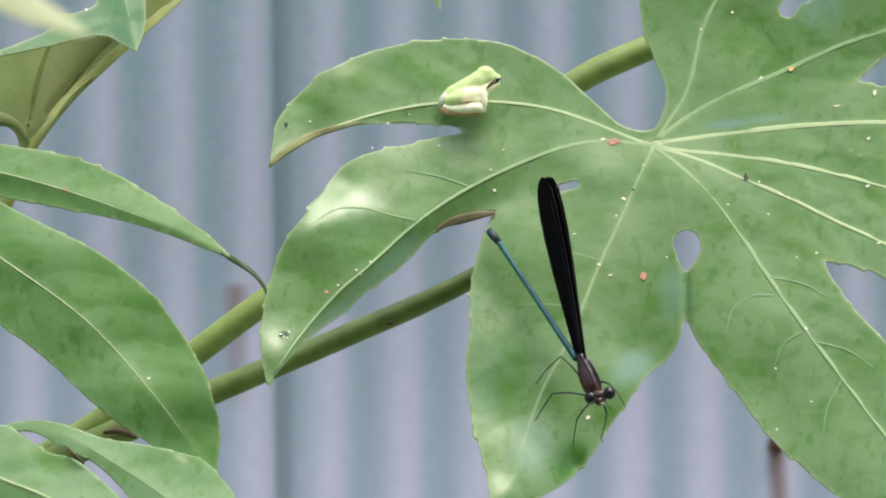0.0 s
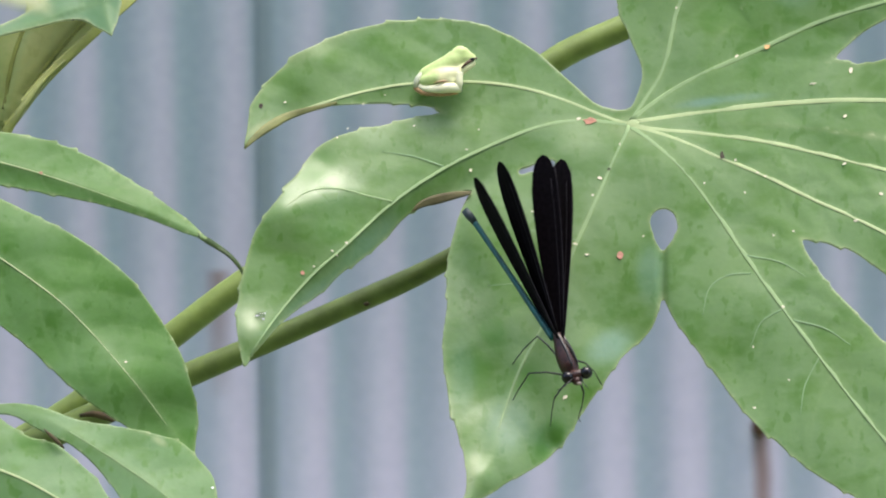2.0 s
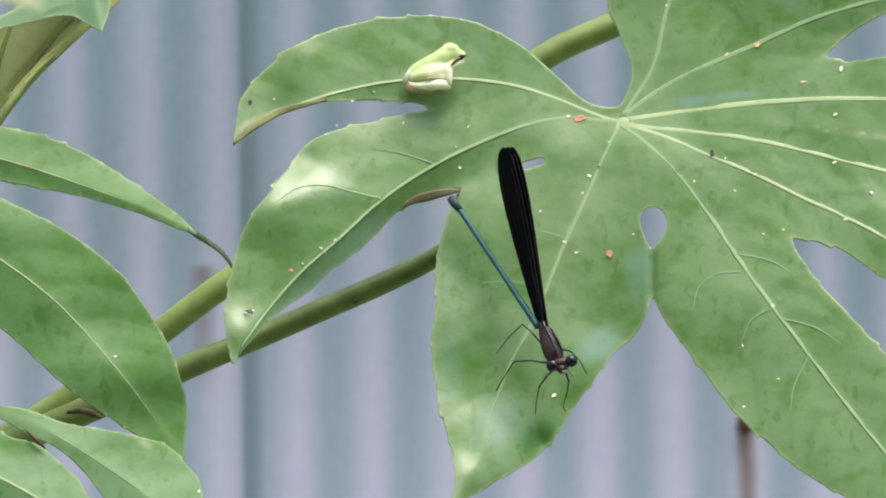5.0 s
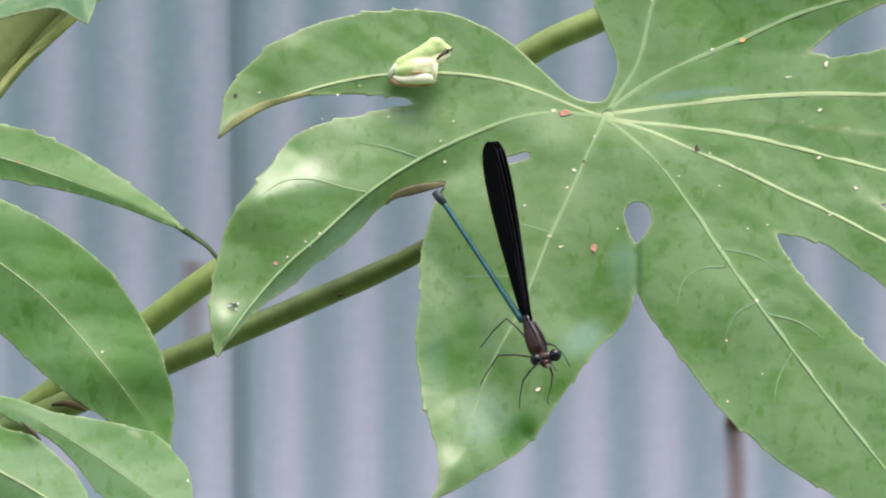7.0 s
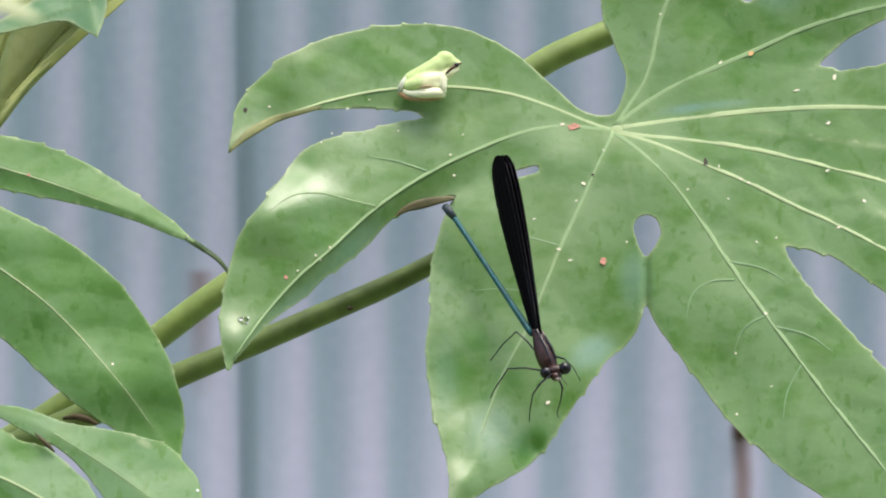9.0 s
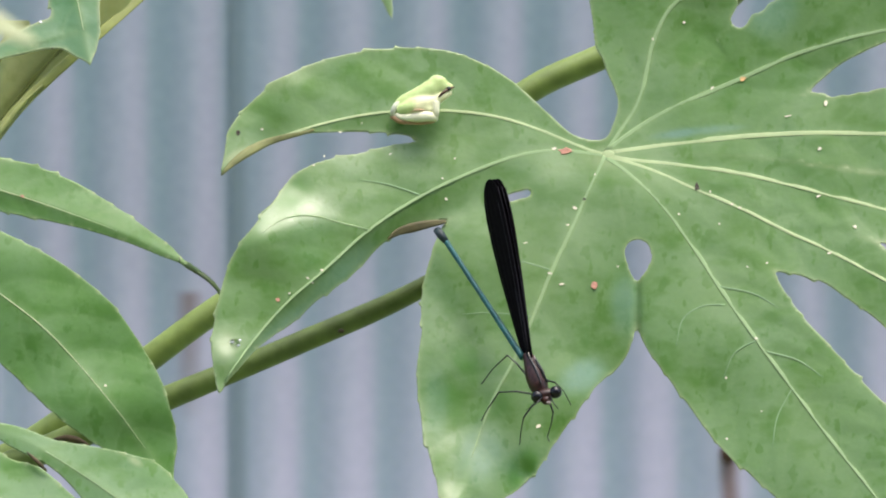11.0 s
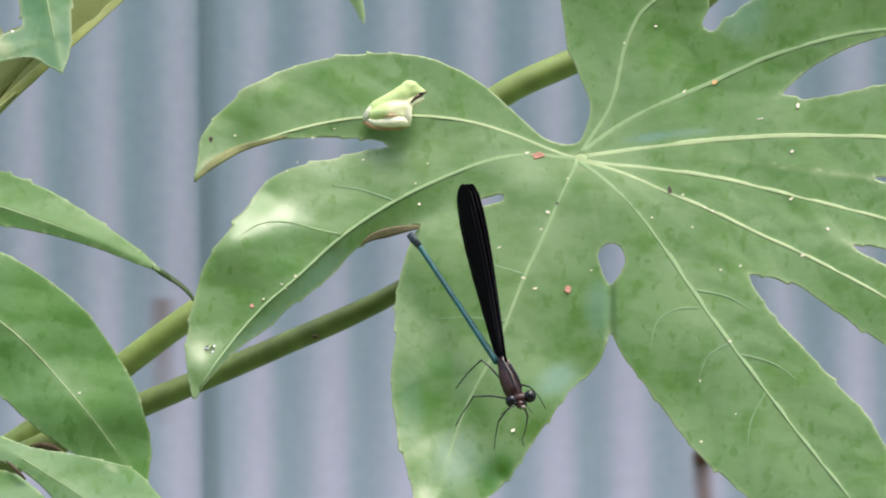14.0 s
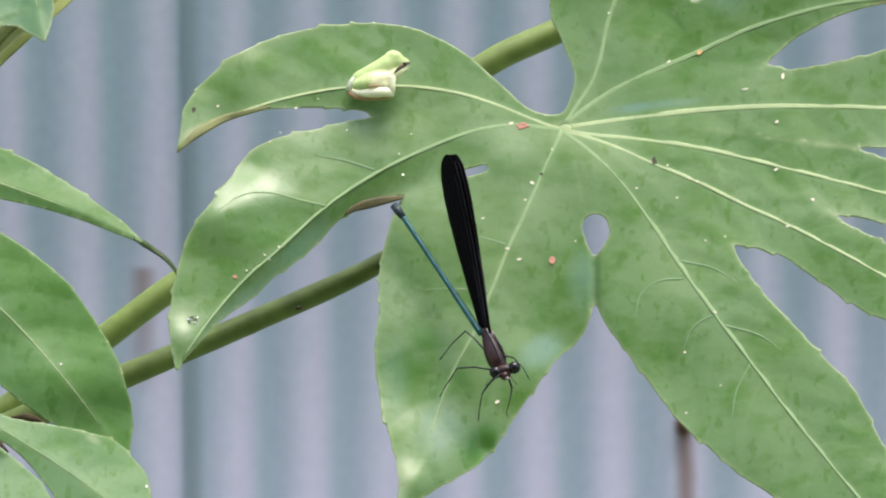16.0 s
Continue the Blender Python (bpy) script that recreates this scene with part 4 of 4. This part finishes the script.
# ---- tree frog ----
def frog_skin():
    """Pale green above, cream on the flank and throat, with a soft uneven border."""
    m, t, b = nodes("frog_skin", 0.4, 0, 0.45)
    tc = t.nodes.new("ShaderNodeTexCoord")
    xyz = t.nodes.new("ShaderNodeSeparateXYZ")
    link(t, tc.outputs["Object"], xyz.inputs[0])
    n = noise_node(t, 900, 3)
    across = math_node(t, "ADD", math_node(t, "DIVIDE", xyz.outputs[0], U), math_node(t, "MULTIPLY", n, 8.0))
    high = math_node(t, "ADD", math_node(t, "DIVIDE", xyz.outputs[2], U), math_node(t, "MULTIPLY", n, 8.0))
    flank = math_node(t, "DIVIDE", math_node(t, "ADD", across, 8.0), 10.0, True)
    below = math_node(t, "DIVIDE", math_node(t, "SUBTRACT", math_node(t, "ADD", math_node(t, "MULTIPLY", across, 0.15), 43.0), high), 10.0, True)
    fac = math_node(t, "SUBTRACT", 1.0, math_node(t, "MULTIPLY", flank, below), True)
    col = mix(t, fac, (0.88, 0.84, 0.49), (0.53, 0.67, 0.24))
    link(t, mix(t, 0.25, col, ramp(t, n, [(0.35, (0.36, 0.46, 0.18)), (0.65, (0.70, 0.74, 0.40))])), b.inputs["Base Color"])
    bump(t, b, noise_node(t, 2500, 3), 0.12, 0.0002)
    return m


M_FROG = frog_skin()
M_TAN = simple("tan_skin_fold", (0.50, 0.34, 0.20), 0.45, 0.4, 0.2, 500)
M_CREAM = simple("cream_frog_skin", (0.84, 0.81, 0.54), 0.4, 0.5, 0.08, 500)
M_PALE = simple("whitish_frog_foot", (0.50, 0.53, 0.38), 0.45, 0.4, 0.1, 500)
M_BROWN = simple("brown_stripe", (0.09, 0.045, 0.02), 0.4, 0.5, 0.25, 500)
M_RED = simple("reddish_brown_skin", (0.42, 0.25, 0.12), 0.45, 0.4, 0.25, 500)
seat = on_leaf(825, 190, 0.0035)
frog = thing("tree_frog", seat, "small pale green tree frog with a dark eye stripe", "frog")
bm = tube(bmesh.new(), [v(-40, 8, 10), v(-30, 18, 6), v(-8, 28, 2), v(16, 40, 0), v(33, 52, -2), v(49, 51, -3), v(61, 48, -4)],
          [8 * U, 17 * U, 18.5 * U, 20 * U, 20 * U, 15 * U, 7 * U], 24, 34)
for at in (v(36, 61, -8), v(33, 63, 9)):
    blob(bm, at, (15 * U, 10 * U, 11.5 * U))
tube(bm, [v(-30, 9, -5), v(-8, 16, -9), v(14, 22, -12), v(30, 28, -11)], [13 * U, 18 * U, 17 * U, 11 * U], 16, 18)
tube(bm, [v(-36, 8, -8), v(-20, 14, -15), v(4, 15, -18), v(22, 8, -18)], [9 * U, 11 * U, 11 * U, 9 * U], 14, 16)
tube(bm, [v(32, 28, -12), v(46, 36, -14), v(60, 42, -9)], [10 * U, 7.5 * U, 4 * U], 12, 12)
tube(bm, [v(28, 26, -14), v(30, 12, -18), v(32, 2, -18)], [10 * U, 8 * U, 6.5 * U], 12, 10)
body = part("body", bm, M_FROG, frog, "smooth pale green back fading to a cream flank")
skin = body.modifiers.new("skin", "REMESH")
skin.mode, skin.voxel_size, skin.use_smooth_shade = "VOXEL", 1.6 * U, True
soft = body.modifiers.new("soft", "SMOOTH")
soft.factor, soft.iterations = 0.5, 26
part("eye_stripe", tube(bmesh.new(), [v(36, 33, -21), v(44, 41, -20), v(55, 48, -15), v(63, 52, -8)], [1.6 * U, 3.0 * U, 3.2 * U, 1.6 * U], 8, 14), M_BROWN, body, "dark brown stripe through the eye")
part("eye", blob(bmesh.new(), v(54, 48, -16), (4.5 * U, 4 * U, 4 * U)), M_EYE, body, "black glossy eye")
part("hind_leg", tube(bmesh.new(), [v(-40, 2, -12), v(-28, -3, -16), v(-6, -3, -21), v(14, -1, -22), v(27, -3, -17), v(31, -6, -10)], [4 * U, 6 * U, 8 * U, 10 * U, 9.5 * U, 5 * U], 18, 26), M_CREAM, frog, "folded cream hind leg")
part("shin", tube(bmesh.new(), [v(-47, 0, -8), v(-34, -9, -14), v(-10, -13, -17), v(12, -13, -18), v(28, -11, -13)], [5 * U, 5 * U, 3.6 * U, 3 * U, 2 * U], 10, 16), M_RED, frog, "reddish brown underside of the shin")
part("thigh_line", tube(bmesh.new(), [v(-14, 6, -27), v(-5, 9, -29), v(4, 10, -29), v(12, 9, -27)], [0.8 * U, 1.8 * U, 2.0 * U, 0.7 * U], 8, 12), M_TAN, frog)
part("foreleg", tube(bmesh.new(), [v(30, 24, -16), v(31, 10, -20), v(31, 0, -18), v(30, -6, -12)], [9 * U, 7 * U, 6 * U, 4 * U], 12, 14), M_CREAM, frog, "cream foreleg")
part("foot", tube(bmesh.new(), [v(-46, 0, -12), v(-45, 8, -14), v(-41, 17, -12), v(-36, 25, -6)], [4 * U, 5 * U, 5 * U, 3 * U], 10, 12, 0.7), M_PALE, frog, "whitish hind foot")

# ---- marks and litter on the leaves ----
M_FLECK = simple("dry_cream_flake", (0.66, 0.61, 0.44), 0.6, 0.3, 0.12, 800)
M_WHITE = simple("white_crumb_glint", (0.86, 0.87, 0.85), 0.5, 0.4, 0.05, 800)
M_ROSE = simple("pinkish_flake", (0.42, 0.20, 0.13), 0.6, 0.3, 0.25, 800)
M_ORANGE = simple("orange_flake", (0.62, 0.36, 0.14), 0.6, 0.3, 0.25, 800)
M_SPECK = simple("dark_speck", (0.05, 0.04, 0.025), 0.7, 0.3, 0.3, 800)
rng = random.Random(7)


def flake(a, b, w, h, mat, name, label, sheet=None, tilt=0.0):
    """A small irregular chip that lies on a leaf."""
    bm = bmesh.new()
    sheet = sheet or on_leaf
    at = sheet(a, b, 0.00025)
    n, w, h = 9, w * 0.9, h * 0.85
    low, top = [], []
    for k in range(n):
        g = 2 * math.pi * k / n
        r = rng.uniform(0.55, 1.1)
        x, y = w / 2 * r * math.cos(g), h / 2 * r * math.sin(g)
        x, y = x * math.cos(tilt) - y * math.sin(tilt), x * math.sin(tilt) + y * math.cos(tilt)
        low.append(bm.verts.new(v(x, y, 2.2 + 0.5 * y)))
        top.append(bm.verts.new(v(x * 0.9, y * 0.9, 0.4 + 0.5 * y)))
    bm.faces.new(top)
    bm.faces.new(low[::-1])
    for k in range(n):
        bm.faces.new((low[k], low[(k + 1) % n], top[(k + 1) % n], top[k]))
    ob = part(name, bm, mat, None, smooth=False)
    ob.location = at
    return tagged(ob, label, "flake", "flakes on the leaf")


CREAM = "tiny dry cream flake lying on the green leaf"
for a, b, w, h in ((1240, 52, 7, 6), (1296, 22, 8, 6), (1346, 138, 12, 6), (1481, 187, 18, 4), (1548, 164, 9, 14), (1537, 245, 13, 6), (1536, 329, 12, 5), (1103, 352, 12, 7),
                   (1060, 468, 14, 6), (1080, 487, 12, 4), (875, 337, 9, 7), (1040, 739, 12, 7), (1288, 362, 8, 5), (1360, 379, 6, 5), (1343, 322, 6, 6), (1382, 344, 9, 5), (1396, 350, 9, 5),
                   (1556, 430, 13, 5), (1601, 383, 10, 6), (1139, 292, 5, 5), (686, 219, 6, 5), (655, 464, 7, 6), (638, 486, 6, 4), (1426, 582, 9, 6), (1373, 652, 5, 5), (1436, 711, 6, 4),
                   (1375, 760, 7, 5), (1091, 382, 7, 4), (988, 411, 16, 4), (1016, 414, 12, 3), (1410, 455, 5, 4), (1445, 448, 7, 4), (868, 300, 6, 4), (890, 265, 5, 4)):
    flake(a, b, w, h, M_FLECK, "flake", CREAM, tilt=rng.uniform(-0.5, 0.5))
flake(1400, 122, 18, 12, M_ORANGE, "flake", "small orange-brown flake resting on a vein")
flake(1085, 251, 30, 17, M_ROSE, "flake", "reddish flake near the leaf's centre")
flake(1066, 247, 12, 9, M_FLECK, "flake", "whitish crumb beside the reddish flake")
flake(1139, 489, 19, 25, M_ROSE, "flake", "pinkish oval flake lying on the leaf")
flake(1320, 313, 12, 20, M_SPECK, "flake", "dark brown speck on a leaf vein")
flake(1120, 336, 8, 5, M_SPECK, "flake", "dark brown speck on the leaf")
flake(505, 221, 12, 14, M_SPECK, "flake", "dark round speck near the lobe's tip")
flake(578, 517, 12, 10, M_ROSE, "flake", "faint reddish spot on the leaf lobe")
left_flakes = [flake(115, 335, 9, 7, M_ROSE, "flake", "faint reddish spot on the leaf lobe", on_left),
               flake(263, 670, 8, 6, M_FLECK, "flake", CREAM, on_left)]
low_flakes = [flake(414, 895, 7, 7, M_WHITE, "flake", "bright white crumb on the lower leaf's edge", on_low)]
# the white chip stands in for a bright glint
top_flakes = [flake(152, 17, 7, 6, M_WHITE, "flake", "white chip painted as a glint on the young leaf", on_top),
              flake(173, 64, 7, 4, M_SPECK, "flake", "dark speck at the young leaf's edge", on_top)]
for a, b, w, h in ((776, 258, 6, 4), (725, 203, 5, 3), (548, 215, 7, 5), (598, 505, 5, 4), (630, 478, 10, 4), (1180, 455, 5, 4), (640, 278, 5, 4), (659, 262, 5, 4)):
    flake(a, b, w, h, M_FLECK, "flake", CREAM, tilt=rng.uniform(-0.5, 0.5))

# the water drop's glints, made as white chips
for a, b, w, h in ((497, 592, 10, 5), (508, 597, 7, 6), (511, 588, 5, 4)):
    flake(a, b, w, h, M_WHITE, "flake", "white chip painted as the water drop's glint")
glass, gt2, gb2 = nodes("water", 0.02)
gb2.inputs["Transmission Weight"].default_value, gb2.inputs["IOR"].default_value = 1.0, 1.33
drop = part("water_drop", blob(bmesh.new(), (0, 0, 0), (9 * U, 5 * U, 7 * U)), glass)
drop.location = on_leaf(502, 593, 0.0003)
tagged(drop, "clear shining water drop clinging to the leaf tip", "water drop")

# ---- rusty nails in the wall ----
def nail(a, b, r, label):
    """A domed nail head on a washer, driven into a crest of the wall."""
    at = place(a, b, WALL_Y - D)
    nl = thing("wall_nail", at + Vector((0, -0.006, 0)), label, "nail", "rusty wall nails")
    part("nail_head", blob(bmesh.new(), (0, 0, 0), (r, 0.003, r * 1.3), None, 14, 8), M_RUST, nl)
    part("washer", blob(bmesh.new(), (0, 0.0022, 0), (r * 1.25, 0.0012, r * 1.5), None, 16, 6), M_RUST, nl)


nail(1373, 786, 0.0029, "rust-brown nail head in a wall crest")


def motions():
    """The damselfly opens and shuts its wings once and shifts a little on the leaf; the loose leaves sway, with what lies on them."""
    left = ((0, 0, 0), (1, 1, -2), (1.5, 0, -4), (2, 2, 2), (3, 3, -2), (4, 3, -2), (6.5, 8, -1), (7, 9, 3), (7.5, 10, 4), (8, 9, -1), (8.5, 8, -4), (9, 8, 0), (11.3, 10, 0),
            (12, 8, 0), (13, 8, -1), (14, 9, 0), (14.5, 10, 3), (15.5, 8, -2), (16, 7, 0))
    top = ((0, 0, 0), (2, 2, 3), (4, 3, 5), (6.5, 5, 2), (7.5, 5, 5), (8.5, 4, -1), (11.3, 3, 10), (14.5, 2, 12), (16, 2, 9))
    low = ((0, 0, 0), (2, 3, 0), (4, 1, 4), (6.5, 0, 17), (7, 9, 5), (7.5, 6, 7), (8, 8, -7), (8.5, 4, -7), (9, 7, -2), (11.3, 6, -8), (12, 7, -6), (14, 9, -8), (16, 6, -9))
    low2 = ((0, 0, 0), (2, 6, 2), (4, 0, 6), (6.5, -9, 9), (7, 15, 7), (7.5, 13, 11), (8, 22, 0), (8.5, 16, -2), (9, 19, 3), (11.3, 21, 0), (12, 23, 0), (16, 27, 3))
    for leaves, sway in (([leaf_left] + left_flakes, left), ([leaf_top] + top_flakes, top), ([leaf_low] + low_flakes, low), ([leaf_low2], low2)):
        for ob in leaves:
            at = ob.location.copy()
            walk(ob, [(t, Matrix.Translation(at + v(a, -b))) for t, a, b in sway])
    step = v(-7, 17, 4)
    walk(fly, [(0, Matrix.Translation(ROOT)), (2.4, Matrix.Translation(ROOT)), (2.7, Matrix.Translation(ROOT + step * 0.45)),
               (2.95, Matrix.Translation(ROOT + step)), (16, Matrix.Translation(ROOT + step))])
    base = {"fr": v(2, -6, 2), "hr": v(1, 4, 8), "fl": v(-3, -6, 2), "hl": v(-4, 4, 8)}
    rows = {
        "fr": [(0, -54, 321, 63), (1.2, -54, 321, 63), (1.5, -42, 314, 45), (1.8, -20, 316, 48), (2.0, 10, 316, 50), (2.2, 40, 320, 40), (2.4, 92, 307, 18),
               (2.5, 176, 282, 20), (2.6, 239, 236, 8), (2.7, 301, 153, 28), (2.8, 320, 76, 84), (2.9, 172, 256, 38), (3.0, -56, 312, 63), (3.1, -54, 317, 63), (16, -54, 317, 63)],
        "hr": [(0, -58, 311, 63), (1.2, -58, 311, 63), (1.5, -48, 308, 45), (1.8, -35, 312, 45), (2.0, -22, 313, 45), (2.2, 50, 300, 35), (2.4, 114, 267, 18),
               (2.5, 168, 262, 20), (2.6, 205, 215, 10), (2.7, 221, 151, 25), (2.8, 265, 62, 82), (2.9, 207, 179, 32), (3.0, -62, 304, 63), (3.1, -60, 306, 63), (16, -60, 306, 63)],
        "fl": [(0, -64, 319, 63), (1.2, -64, 319, 63), (1.5, -85, 306, 52), (1.8, -110, 300, 62), (2.0, -140, 285, 72), (2.2, -180, 260, 80), (2.4, -228, 210, 84),
               (2.5, -262, 184, 104), (2.6, -288, 137, 122), (2.7, -309, 78, 128), (2.8, -312, -20, 96), (2.9, -304, 79, 128), (3.0, -140, 270, 63), (3.1, -66, 314, 63), (16, -66, 314, 63)],
        "hl": [(0, -62, 310, 63), (1.2, -62, 310, 63), (1.5, -62, 304, 50), (1.8, -78, 304, 58), (2.0, -95, 302, 66), (2.2, -125, 285, 76), (2.4, -158, 262, 84),
               (2.5, -172, 208, 95), (2.6, -226, 159, 112), (2.7, -262, 70, 122), (2.8, -262, -22, 96), (2.9, -189, 197, 125), (3.0, -110, 285, 58), (3.1, -62, 306, 63), (16, -62, 306, 63)],
    }
    for key, keys in rows.items():
        size = WING if key[0] == "f" else WING * 0.95
        walk(wings[key], [(t, wing_pose(base[key], a, b, face, size)) for t, a, b, face in keys])
    root = v(-10, -4, 8)
    walk(abdomen, [(t, Matrix.Translation(root) @ pose(0, 0, 0, 0, turn, 0)) for t, turn in ((0, 0), (2.2, 0), (2.6, 3), (2.85, 6), (3.1, 3), (3.5, 0), (16, 0))])


motions()
